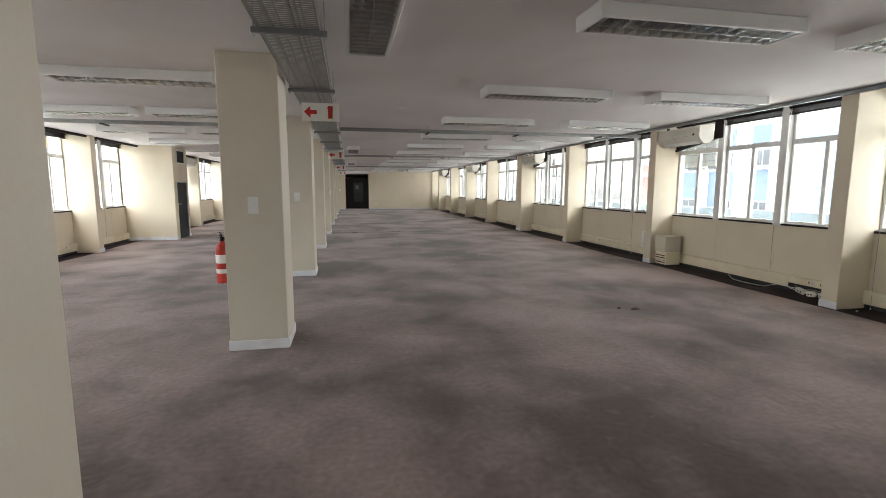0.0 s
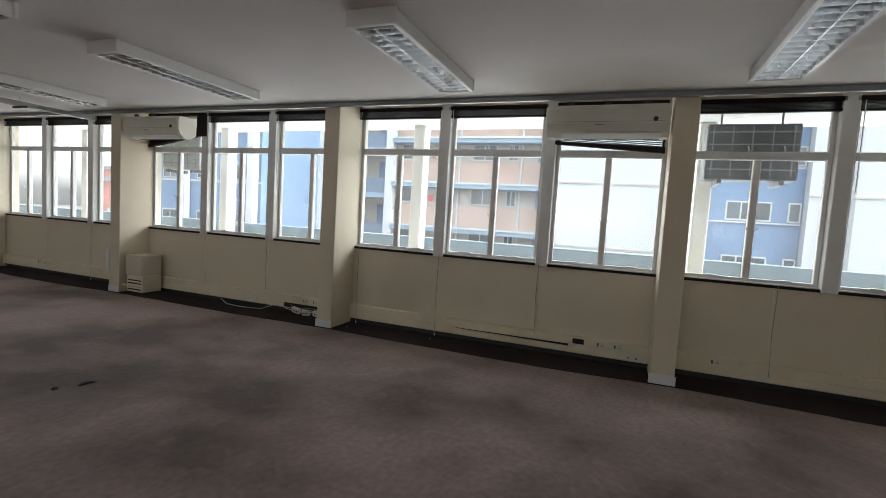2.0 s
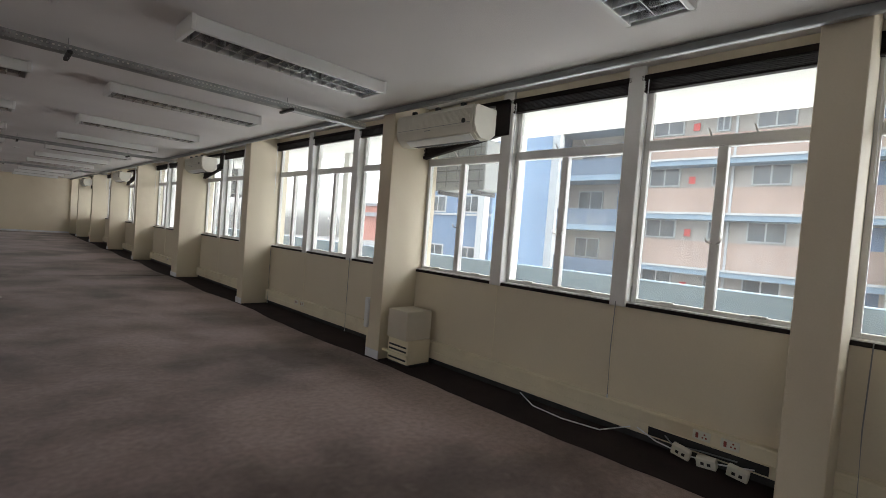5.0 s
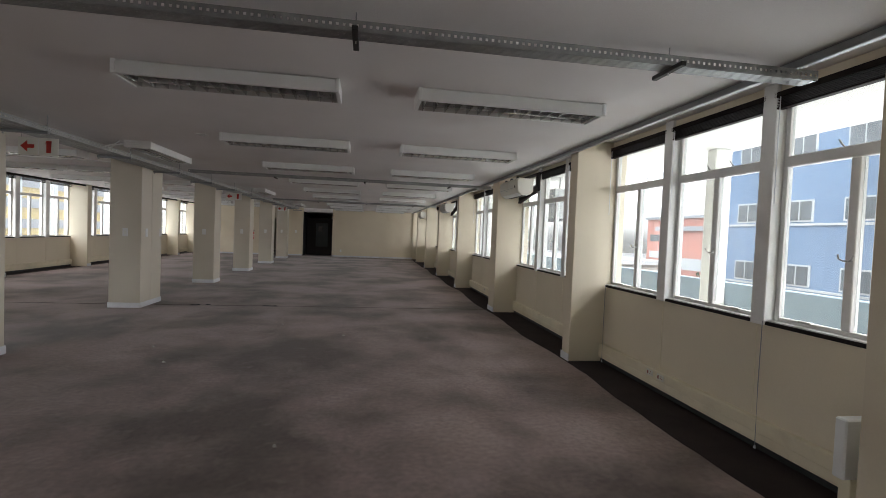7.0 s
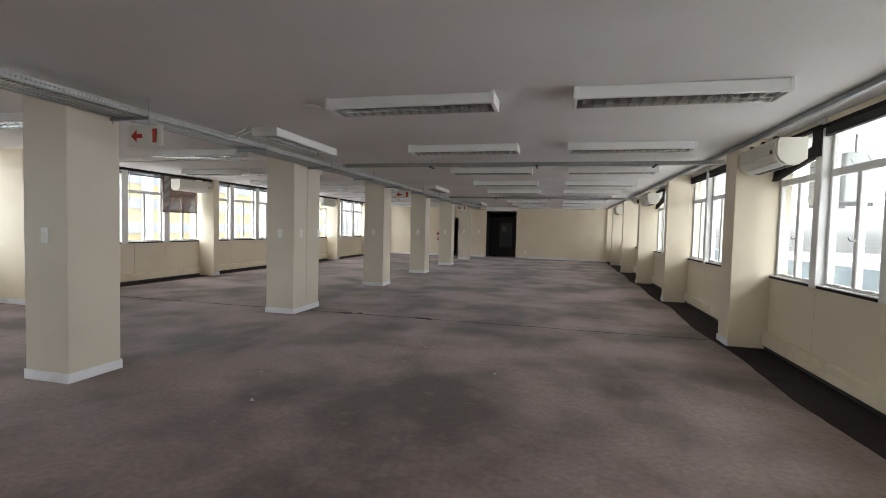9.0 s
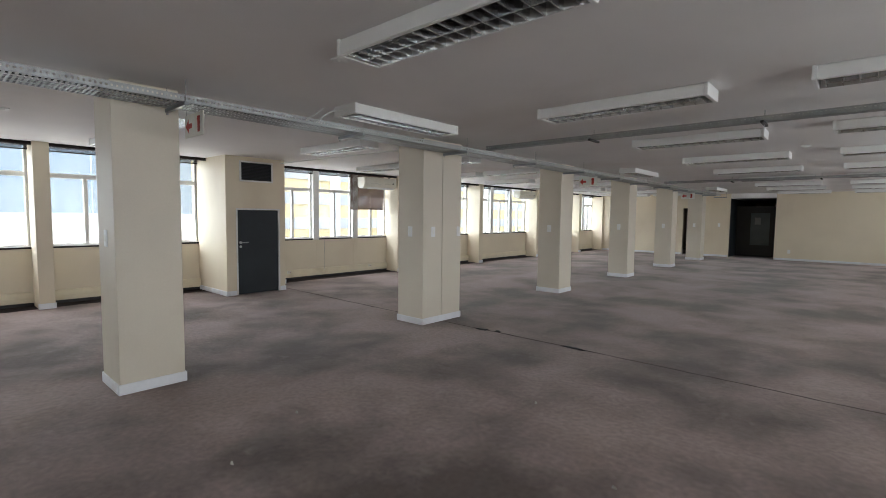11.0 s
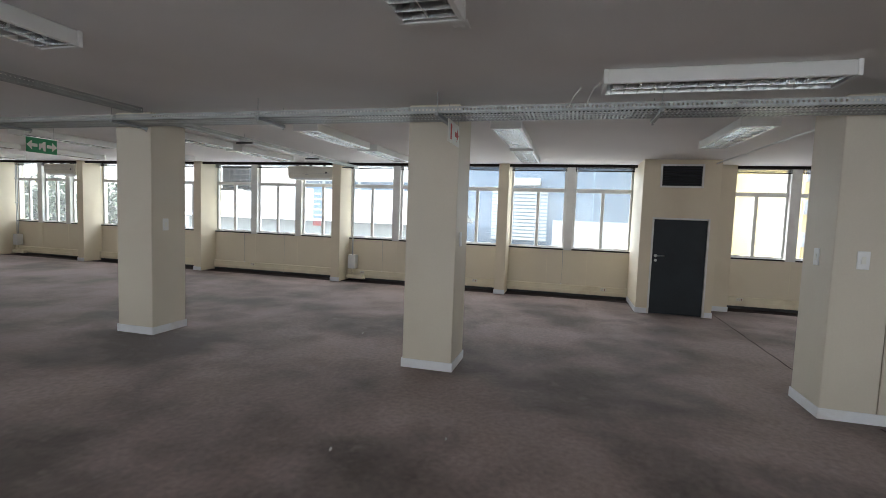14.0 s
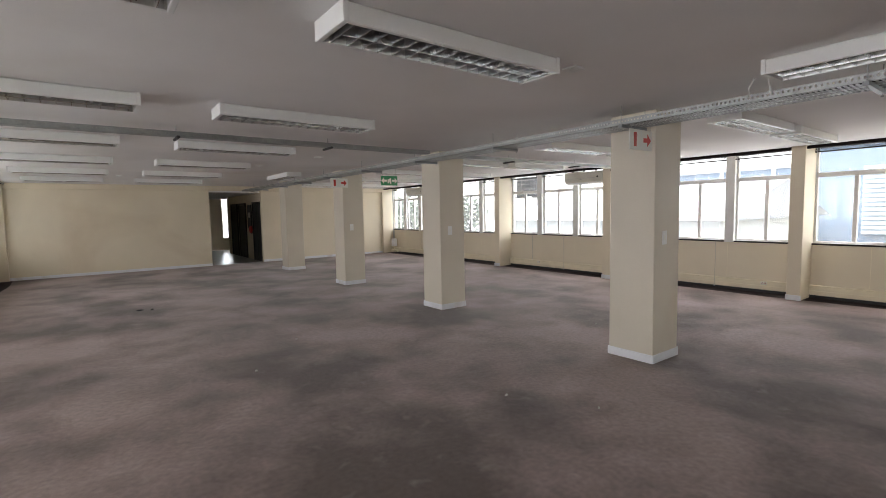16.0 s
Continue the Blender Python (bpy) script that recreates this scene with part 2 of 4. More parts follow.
def tube(points, r, sides=6):
    """A bent round cable or pipe through the points."""
    bm = bmesh.new()
    pts = [Vector(p) for p in points]
    rings = []
    for i, p in enumerate(pts):
        d = (pts[min(i + 1, len(pts) - 1)] - pts[max(i - 1, 0)]).normalized()
        m = d.to_track_quat("Z", "Y").to_matrix()
        rings.append([bm.verts.new(p + m @ Vector((r * math.cos(2 * math.pi * j / sides), r * math.sin(2 * math.pi * j / sides), 0))) for j in range(sides)])
    for a, c in zip(rings, rings[1:]):
        for j in range(sides):
            bm.faces.new((a[j], a[(j + 1) % sides], c[(j + 1) % sides], c[j]))
    bm.faces.new(rings[0][::-1])
    bm.faces.new(rings[-1])
    return bm


def part(name, bm, mat, parent=None, label="", at=None):
    me = bpy.data.meshes.new(name)
    bm.normal_update()
    bm.to_mesh(me)
    bm.free()
    me.materials.append(mat)
    ob = new(name, me)
    if parent:
        ob.parent = parent
    if at:
        ob.location = at
    if label:
        ob["label"] = label
    return ob


def again(ob, at, name=None, parent=None):
    """Another object on the same mesh."""
    o = new(name or ob.name.split(".")[0], ob.data)
    o.parent = parent or ob.parent
    o.location = at
    return o


def thing(name, label, category, at=(0, 0, 0), group="", kind=""):
    e = new(name)
    e.empty_display_size = 0.1
    e.location = at
    return tagged(e, label, category, group, kind)


def structure(name, bm, mat, label, category):
    return tagged(part(name, bm, mat), label, category, kind="structure")


# ---- plan, in metres ----
CEIL = 2.70
Y0, Y1 = -2.1, 34.3
XR, XL = 6.55, -6.17            # inner faces of the window walls
PR, PL = 6.08, -5.66            # fronts of the piers
BAY = 3.79
SILL, HEAD = 0.99, 2.72
COLS = [0.94] + [1.14 + BAY * k for k in range(1, 4)] + [20.36 + BAY * k for k in range(4)]
PIERS = [1.14 + BAY * k for k in range(4)] + [16.28] + [20.36 + BAY * k for k in range(4)]

# ---- structure ----
structure("floor", block(XL - 0.25, XR + 0.25, Y0 - 0.1, Y1 + 0.1, -0.25, 0), CARPET, "worn mauve-brown office carpet with stains and pale traffic marks", "floor")
structure("ceiling", block(XL + 0.4, PR - 0.02, Y0 - 0.1, Y1 + 0.1, CEIL, CEIL + 0.25), CEILING, "flat off-white painted concrete ceiling, slightly stained", "ceiling")
for nm, x0, x1 in (("ceiling_edge_east", PR - 0.02, XR + 0.25), ("ceiling_edge_west", XL - 0.25, XL + 0.4)):
    structure(nm, block(x0, x1, Y0 - 0.1, Y1 + 0.1, 2.81, 3.0), CEILING, "raised white soffit above the window recess", "ceiling")
structure("wall_east", block(XR, XR + 0.22, Y0, Y1, 0, SILL - 0.03), CREAM, "low cream painted wall under the window sill", "wall")
structure("wall_west", block(XL - 0.22, XL, Y0, Y1, 0, SILL - 0.03), CREAM, "low cream painted wall under the window sill", "wall")
structure("lintel_east", block(XR, XR + 0.22, Y0, Y1, HEAD, 2.805), CREAM, "narrow cream lintel over the windows", "lintel")
structure("lintel_west", block(XL - 0.22, XL, Y0, Y1, HEAD, 2.805), CREAM, "narrow cream lintel over the windows", "lintel")


def skirting(parent, x0, x1, y0, y1, h=0.095, t=0.012, sides="nsew"):
    if "w" in sides:
        part("skirting_board", block(x0 - t, x0, y0 - t, y1 + t, 0.002, h, 0.003), SKIRT, parent)
    if "e" in sides:
        part("skirting_board", block(x1, x1 + t, y0 - t, y1 + t, 0.002, h, 0.003), SKIRT, parent)
    if "s" in sides:
        part("skirting_board", block(x0, x1, y0 - t, y0, 0.002, h, 0.003), SKIRT, parent)
    if "n" in sides:
        part("skirting_board", block(x0, x1, y1, y1 + t, 0.002, h, 0.003), SKIRT, parent)


CX0, CX1 = -1.04, -0.52
for i, y in enumerate(COLS):
    c = structure(f"column_{i + 1}", block(CX0, CX1, y - 0.265, y + 0.265, 0, CEIL, 0.006), COLUMN, "square cream plastered column with white skirting", "column")
    skirting(c, CX0, CX1, y - 0.265, y + 0.265)
twin = structure("column_9", block(CX0, CX1, 15.99, 16.40, 0, CEIL, 0.006), COLUMN, "one half of a double cream column beside the expansion joint", "column")
skirting(twin, CX0, CX1, 15.99, 16.40, sides="sew")
twin2 = structure("column_10", block(CX0, CX1, 16.408, 16.84, 0, CEIL, 0.006), COLUMN, "second half of a double cream column beside the expansion joint", "column")
skirting(twin2, CX0, CX1, 16.42, 16.84, sides="new")


def pier_half(i):
    return 0.21 if i == 4 else 0.105


for i, y in enumerate(PIERS):
    h = pier_half(i)
    p = structure(f"pier_east_{i + 1}", block(PR, XR + 0.2, y - h, y + h, 0, 2.81, 0.005), CREAM, "cream plastered wall pier between windows", "pier")
    skirting(p, PR, XR - 0.1, y - h, y + h, sides="w")
    yw = 16.55 if i == 4 else y
    p = structure(f"pier_west_{i + 1}", block(XL - 0.2, PL, yw - h, yw + h, 0, 2.81, 0.005), CREAM, "cream plastered wall pier between windows", "pier")
    skirting(p, XL + 0.1, PL, yw - h, yw + h, sides="e")
for nm, x0, x1 in (("corner_pier_east_1", PR, XR + 0.22), ("corner_pier_west_1", XL - 0.22, PL)):
    structure(nm, block(x0, x1, Y0 + 0.0, Y0 + 0.12, 0, 2.81), CREAM, "cream half pier in the room corner", "pier")
    structure(nm[:-1] + "2", block(x0, x1, Y1 - 0.12, Y1, 0, 2.81), CREAM, "cream half pier in the room corner", "pier")

# end walls, each with a passage
for nm, x0, x1 in (("wall_south_1", 0.95, XR + 0.22), ("wall_south_2", XL - 0.22, -0.75)):
    w = structure(nm, block(x0, x1, Y0 - 0.15, Y0, 0, 3.0), CREAM, "plain cream painted end wall with white skirting", "wall")
    part("skirting_board", block(max(x0, XL), min(x1, XR), Y0, Y0 + 0.014, 0.002, 0.085, 0.003), SKIRT, w)
structure("beam_south", block(XL + 0.4, PR - 0.03, Y0, Y0 + 0.10, CEIL - 0.16, CEIL - 0.001), CREAM, "shallow cream beam along the end wall", "beam")
for nm, x0, x1 in (("wall_north_1", 1.50, XR + 0.22), ("wall_north_2", -1.15, -0.12), ("wall_north_3", XL - 0.22, -1.95)):
    w = structure(nm, block(x0, x1, Y1, Y1 + 0.15, 0, 3.0), CREAM, "plain cream painted end wall with white skirting", "wall")
    part("skirting_board", block(max(x0, XL), min(x1, XR), Y1 - 0.014, Y1, 0.002, 0.085, 0.003), SKIRT, w)
structure("wall_north_lintel", block(-1.95, -1.15, Y1, Y1 + 0.15, 2.08, 3.0), CREAM, "cream wall over a doorway", "wall")

# lift lobby behind the south passage
LS = Y0 - 0.15
structure("lobby_floor", block(-3.2, 3.4, LS - 7.5, LS, -0.25, -0.004), TILE, "worn grey lobby floor", "floor")
structure("lobby_ceiling", block(-3.2, 3.4, LS - 7.5, LS, 2.5, 2.75), CEILING, "dim lobby ceiling", "ceiling")
lw = structure("lobby_wall_west", block(-0.95, -0.80, LS - 5.2, LS, 0, 2.5), CREAM, "cream lift lobby wall", "wall")
structure("lobby_wall_east", block(1.7, 1.85, LS - 7.5, LS, 0, 2.5), CREAM, "cream lift lobby wall", "wall")
structure("lobby_wall_back_1", block(-3.2, 3.4, LS - 7.6, LS - 7.5, 0, 0.6), CREAM, "cream lift lobby back wall under the window", "wall")
structure("lobby_wall_back_2", block(-1.02, 3.4, LS - 7.6, LS - 7.5, 0.6, 2.5), CREAM, "cream lift lobby back wall", "wall")
structure("lobby_wall_back_3", block(-3.2, -1.32, LS - 7.6, LS - 7.5, 0.6, 2.5), CREAM, "cream lift lobby back wall", "wall")
structure("lobby_wall_end", block(-3.3, -3.2, LS - 7.5, LS, 0, 2.5), CREAM, "cream lobby side wall", "wall")
for y in (-0.55, -2.6, -3.9):
    d = thing("lift_door", "black painted lift door pair in its dark frame", "lift door", (-0.80, LS + y, 0), "lift doors")
    part("door_leaf", block(0.0, 0.03, -0.45, -0.004, 0.0, 2.1, 0.003), LIFT, d)
    part("door_leaf", block(0.0, 0.03, 0.004, 0.45, 0.0, 2.1, 0.003), LIFT, d)
    part("frame", block(0.0, 0.06, -0.52, -0.452, 0, 2.18, 0.004), LIFT, d)
    part("frame", block(0.0, 0.06, 0.452, 0.52, 0, 2.18, 0.004), LIFT, d)
    part("frame", block(0.0, 0.06, -0.45, 0.45, 2.104, 2.18, 0.004), LIFT, d)
panel = thing("notice_board", "black wall panel beside the lift doors", "notice board", (-0.80, LS - 1.55, 1.2))
part("board", block(0.0, 0.04, -0.25, 0.25, 0, 0.9, 0.006), LIFT, panel)
part("notice", block(0.04, 0.044, -0.1, 0.12, 0.4, 0.6), SIGN, panel)
reel = thing("fire_hose_reel", "red fire hose reel on the lobby wall", "hose reel", (-0.78, LS - 1.15, 0.95))
part("drum", rod((0.0, 0, 0.2), (0.12, 0, 0.2), 0.13, 18), RED, reel)
part("hose", tube([(0.06, 0.13 * math.cos(a), 0.2 + 0.16 * math.sin(a)) for a in [k * 0.5 for k in range(13)]], 0.014), BLACK, reel)
lobby_win = thing("window_lobby", "tall lobby window with steel bars and clear panes", "window", (0, LS - 7.55, 0.6), kind="structure")
for k in range(2):
    x = -1.305 + k * 0.27
    part("window_bar", block(x - 0.014, x + 0.014, -0.03, 0.03, 0, 1.9, 0.003), WHITE, lobby_win)
    if k < 1:
        p = part("pane", block(x + 0.015, x + 0.255, -0.003, 0.003, 0, 1.9), GLASS, lobby_win)
        p.visible_shadow = False

# dark passage behind the north wall
NS = Y1 + 0.15
structure("passage_floor", block(-3.4, 2.6, NS, NS + 6, -0.25, -0.004), CARPET, "dark passage floor", "floor")
structure("passage_ceiling", block(-3.4, 2.6, NS, NS + 6, 2.5, 2.75), CEILING, "unlit passage ceiling", "ceiling")
# charcoal puts the darkness of the unlit passage into these two walls
structure("passage_wall_1", block(-0.28, -0.12, NS, NS + 6, 0, 2.5), CHARCOAL, "passage wall, charcoal for the unlit passage", "wall")
structure("passage_wall_2", block(1.5, 1.65, NS, NS + 6, 0, 2.5), CHARCOAL, "passage wall, charcoal for the unlit passage", "wall")
structure("passage_wall_3", block(-3.4, 2.6, NS + 6, NS + 6.15, 0, 2.5), CREAM, "passage end wall", "wall")
structure("passage_wall_4", block(-3.4, -3.25, NS, NS + 6, 0, 2.5), CREAM, "cream passage wall", "wall")
pd = thing("passage_door", "dark glazed security door in the passage", "door", (0.7, NS + 1.2, 0))
part("leaf", block(-0.8, 0.8, 0, 0.05, 0, 2.2, 0.004), LIFT, pd)
part("pane", block(-0.25, 0.45, -0.006, 0.0, 0.5, 1.9), X_GLASS, pd)
part("notice", block(-0.1, 0.12, -0.012, -0.007, 1.4, 1.7), X_GREY, pd)

# service duct with its door on the west side
NX, NY0, NY1 = -4.85, 15.07, 16.29
D0, D1, DH = 15.29, 16.14, 1.67
duct = structure("duct_wall_front_1", block(NX - 0.12, NX, NY0, D0 - 0.03, 0, CEIL), CREAM, "cream front wall of the service duct", "wall")
part("skirting_board", block(NX, NX + 0.012, NY0 - 0.012, D0 - 0.035, 0.002, 0.095, 0.003), SKIRT, duct)
duct = structure("duct_wall_front_2", block(NX - 0.12, NX, D1 + 0.03, NY1, 0, CEIL), CREAM, "cream front wall of the service duct", "wall")
part("skirting_board", block(NX, NX + 0.012, D1 + 0.035, NY1 + 0.012, 0.002, 0.095, 0.003), SKIRT, duct)
structure("duct_wall_front_3", block(NX - 0.12, NX, D0 - 0.03, D1 + 0.03, DH + 0.03, CEIL), CREAM, "cream wall over the duct door", "wall")
duct = structure("duct_wall_side_1", block(XL - 0.05, NX - 0.12, NY0, NY0 + 0.12, 0, 2.81), CREAM, "cream side wall of the service duct", "wall")
part("skirting_board", block(XL, NX - 0.0, NY0 - 0.012, NY0, 0.002, 0.095, 0.003), SKIRT, duct)
duct = structure("duct_wall_side_2", block(XL - 0.05, NX - 0.12, NY1 - 0.12, NY1, 0, 2.81), CREAM, "cream side wall of the service duct", "wall")
part("skirting_board", block(XL, NX, NY1, NY1 + 0.012, 0.002, 0.095, 0.003), SKIRT, duct)
door = thing("door_1", "closed charcoal duct door in a white steel frame", "door", (NX, 0, 0), kind="structure")
part("leaf", block(-0.05, -0.012, D0 + 0.003, D1 - 0.003, 0.012, DH - 0.003, 0.003), CHARCOAL, door)
part("frame", block(-0.10, 0.012, D0 - 0.03, D0, 0, DH + 0.03, 0.003), WHITE, door, "white steel frame")
part("frame", block(-0.10, 0.012, D1, D1 + 0.03, 0, DH + 0.03, 0.003), WHITE, door, "white steel frame")
part("frame", block(-0.10, 0.012, D0, D1, DH, DH + 0.03, 0.003), WHITE, door, "white steel frame")
hd = part("handle", tube([(-0.012, D0 + 0.06, 1.03), (0.04, D0 + 0.06, 1.03), (0.045, D0 + 0.075, 1.03), (0.045, D0 + 0.19, 1.035)], 0.009, 8), STEEL, door, "satin steel lever handle")
part("rose", rod((-0.012, D0 + 0.06, 1.03), (-0.004, D0 + 0.06, 1.03), 0.027, 16), STEEL, hd)
lk = part("lock_rose", rod((-0.012, D0 + 0.06, 0.95), (-0.003, D0 + 0.06, 0.95), 0.025, 16), STEEL, door, "round steel lock cover")
vent = thing("duct_vent", "dark louvred vent in a white frame above the duct door", "vent", (NX, 15.68, 2.25))
part("backing", block(0.002, 0.006, -0.31, 0.31, 0, 0.34), BLACK, vent)
for a, c, e, f in ((-0.34, -0.31, -0.03, 0.37), (0.31, 0.34, -0.03, 0.37)):
    part("frame", block(0, 0.03, a, c, e, f, 0.003), WHITE, vent)
part("frame", block(0, 0.03, -0.31, 0.31, -0.03, 0.0, 0.003), WHITE, vent)
part("frame", block(0, 0.03, -0.31, 0.31, 0.34, 0.37, 0.003), WHITE, vent)
for k in range(12):
    s = part("slat", profile([(0.007, 0.0), (0.022, -0.010), (0.023, -0.007), (0.008, 0.003)], "y", -0.31, 0.31), CHARCOAL, vent) if k == 0 else again(s, (0, 0, 0), parent=vent)
    s.location = (0, 0, 0.02 + k * 0.028)


# ---- windows ----
def window_unit(width):
    """A steel window: top-hung fanlight over two side-hung casements, built with its inner face at x = 0 and its outside at +x."""
    w = thing("window", "white steel-framed window, dusty panes, fanlight over two casements", "window", kind="structure")
    h, tr = HEAD - SILL, 1.22
    half = width / 2
    f = 0.04
    part("window_frame", block(0.06, 0.11, -half, -half + f, 0, h, 0.004), WHITE, w)
    part("window_frame", block(0.06, 0.11, half - f, half, 0, h, 0.004), WHITE, w)
    part("window_frame", block(0.06, 0.11, -half + f, half - f, 0, f, 0.004), WHITE, w)
    part("window_frame", block(0.06, 0.11, -half + f, half - f, h - f, h, 0.004), WHITE, w)
    part("transom", block(0.05, 0.115, -half + f, half - f, tr - 0.04, tr + 0.04, 0.006), WHITE, w)
    part("mullion", block(0.05, 0.115, -0.032, 0.032, f, tr - 0.04, 0.006), WHITE, w)
    panes = (part("pane", block(0.082, 0.086, -half + f, -0.032, f, tr - 0.04), GLASS, w),
             part("pane", block(0.082, 0.086, 0.032, half - f, f, tr - 0.04), GLASS, w),
             part("pane", block(0.082, 0.086, -half + f, half - f, tr + 0.04, h - f), GLASS, w))
    for p in panes:
        p.visible_shadow = False
    for s in (-0.02, 0.02):
        st = part("casement_stay", tube([(0.05, s, 0.5), (0.025, s, 0.5), (0.015, s * 2.2, 0.515), (0.02, s * 2.6, 0.54)], 0.006, 6), STEEL, w, "small steel casement handle")
    for s in (-half * 0.35, half * 0.15):
        part("peg_stay", tube([(0.05, s, tr + 0.04), (0.03, s, tr + 0.055), (0.02, s + 0.012, tr + 0.085)], 0.006, 6), STEEL, w, "small steel fanlight catch")
    for s in (-half * 0.55, half * 0.5):
        part("bottom_stay", block(0.035, 0.06, s - 0.05, s + 0.05, 0.035, 0.05, 0.003), STEEL, w, "steel peg stay on the bottom rail")
    part("window_sill", block(-0.015, 0.06, -half - 0.06, half + 0.06, -0.028, -0.001, 0.004), BLIND, w, "thin dark sill edge")
    part("sill_board", block(-0.005, 0.06, -half + 0.0, half, 0.0, 0.010, 0.002), WHITE, w, "white inner sill strip")
    return w


def blind_stack(width):
    """A venetian blind pulled up to the head of its window."""
    b = thing("venetian_blind", "dark brown venetian blind pulled up under the lintel", "blind")
    half = width / 2
    part("headrail", block(-0.03, 0.03, -half, half, 0.085, 0.13, 0.003), BLIND, b)
    for k in range(6):
        s = part("slat", block(-0.025, 0.025, -half + 0.01, half - 0.01, 0, 0.003), BLIND, b) if k == 0 else again(s, (0, 0, 0), parent=b)
        s.location = (0, 0, 0.018 + k * 0.0115)
    part("bottom_rail", block(-0.027, 0.027, -half + 0.005, half - 0.005, 0.0, 0.014, 0.003), BLIND, b)
    part("cord", tube([(-0.03, half - 0.06, 0.09), (-0.032, half - 0.06, -0.3), (-0.032, half - 0.062, -0.72)], 0.004, 5), SKIRT, b, "thin white pull cord")
    return b


unit_cache, blind_cache, count = {}, {}, 0


def bay(y0, y1, east, n=3, skip_blind=()):
    """n windows with posts between them from y0 to y1."""
    global count
    post = 0.13 if east else 0.17
    w = round((y1 - y0 - post * (n - 1)) / n, 3)
    for k in range(n):
        yc = y0 + w / 2 + k * (w + post)
        m = pose(XR if east else XL, yc, SILL, rz=0 if east else 180)
        if w not in unit_cache:
            unit_cache[w] = window_unit(w)
            u = unit_cache[w]
            u.matrix_basis = m
        else:
            u = copy_thing(unit_cache[w], m)
        count += 1
        u.name = f"window_{count}"
        mb = pose(XR - 0.0 if east else XL + 0.0, yc, 2.605, rz=0 if east else 180)
        if k not in skip_blind:
            if w not in blind_cache:
                blind_cache[w] = blind_stack(w + 0.06)
                blind_cache[w].matrix_basis = mb
            else:
                copy_thing(blind_cache[w], mb)
        if k < n - 1:
            a = yc + w / 2
            x0, x1 = (XR - 0.03, XR + 0.15) if east else (XL - 0.15, XL + 0.03)
            structure(f"window_post_{count}", block(x0, x1, a, a + post, SILL - 0.03, 2.81, 0.006), WHITE, "white painted post between two windows", "window post")


edges_e = [(-1.44, PIERS[0] - 0.105)] + [(PIERS[i] + pier_half(i), PIERS[i + 1] - pier_half(i + 1)) for i in range(8)] + [(PIERS[8] + 0.105, Y1 - 0.12)]
AC_BAYS = {1: 0, 2: 2, 4: 2, 6: 2, 8: 2}
for i, (a, c) in enumerate(edges_e):
    bay(a, c, True, 2 if c - a < 2.6 else 3, (AC_BAYS[i],) if i in AC_BAYS else ())
west = [(Y0 + 0.12, PIERS[0] - 0.105, ()), (PIERS[0] + 0.105, PIERS[1] - 0.105, ()), (PIERS[1] + 0.105, PIERS[2] - 0.105, (2,)), (PIERS[2] + 0.105, PIERS[3] - 0.105, ()),
        (PIERS[3] + 0.105, NY0, ()), (16.76, PIERS[5] - 0.105, (2,)), (PIERS[5] + 0.105, PIERS[6] - 0.105, ()), (PIERS[6] + 0.105, PIERS[7] - 0.105, (2,)),
        (PIERS[7] + 0.105, PIERS[8] - 0.105, ()), (PIERS[8] + 0.105, Y1 - 0.12, ())]
for a, c, sk in west:
    bay(a, c, False, 2 if c - a < 2.6 else 3, sk)
structure("wall_west_duct", block(XL - 0.2, XL - 0.03, NY0, 16.76, SILL - 0.03, 2.81), CREAM, "wall behind the service duct", "wall")

structure("wall_east_end", block(XR, XR + 0.2, Y0 + 0.12, -1.44, SILL - 0.03, 2.81), CREAM, "cream wall between the corner and the first window", "wall")

# rail at the ceiling edge, both sides
for nm, x, s in (("ceiling_rail_east", PR - 0.02, -1), ("ceiling_rail_west", XL + 0.40, 1)):
    structure(nm, block(min(x, x + s * 0.05), max(x, x + s * 0.05), Y0 + 0.1, Y1, CEIL - 0.055, CEIL - 0.001, 0.012, 2), GREYPIPE if s < 0 else BLIND, "long rail along the ceiling edge", "rail")
structure("soffit_edge_east", block(PR - 0.02, PR + 0.02, Y0, Y1, CEIL - 0.012, 2.81), WHITE, "white edge of the window recess", "trim")
structure("soffit_edge_west", block(XL + 0.37, XL + 0.4, Y0, Y1, CEIL, 2.81), CEILING, "white edge of the window recess", "trim")


# ---- skirting trunking, one length a bay ----
def trunking(east, y0, y1):
    x = XR if east else XL
    s = -1 if east else 1
    t = thing("cable_trunking", "cream two-compartment steel cable trunking along the wall foot", "trunking", (x, 0, 0), "wall trunking")
    pts = [(0, 0.06), (s * 0.055, 0.06), (s * 0.062, 0.068), (s * 0.062, 0.138), (s * 0.058, 0.142), (s * 0.062, 0.146), (s * 0.062, 0.228), (s * 0.055, 0.238), (0, 0.238)]
    part("body", profile(pts, "y", y0, y1), TRUNK, t)
    # dark strip drawn for the shadow gap between trunking and floor
    part("plinth", block(min(0, s * 0.03), max(0, s * 0.03), y0, y1, 0.001, 0.06), DARKSTEEL, t, "dark strip for the shadow gap under the trunking")
    n = max(1, int((y1 - y0) / 1.2))
    for k in range(1, n):
        y = y0 + (y1 - y0) * k / n
        part("cover_joint", block(min(s * 0.0635, s * 0.061), max(s * 0.0635, s * 0.061), y - 0.012, y + 0.012, 0.062, 0.236), TRUNK, t)
    # narrow cover strips of the wall sheets above
    for k in (1, 2):
        y = y0 + (y1 - y0) * k / 3
        part("wall_joint", block(min(0, s * 0.004), max(0, s * 0.004), y - 0.004, y + 0.004, 0.25, 0.94), TRUNK, t)
    return t


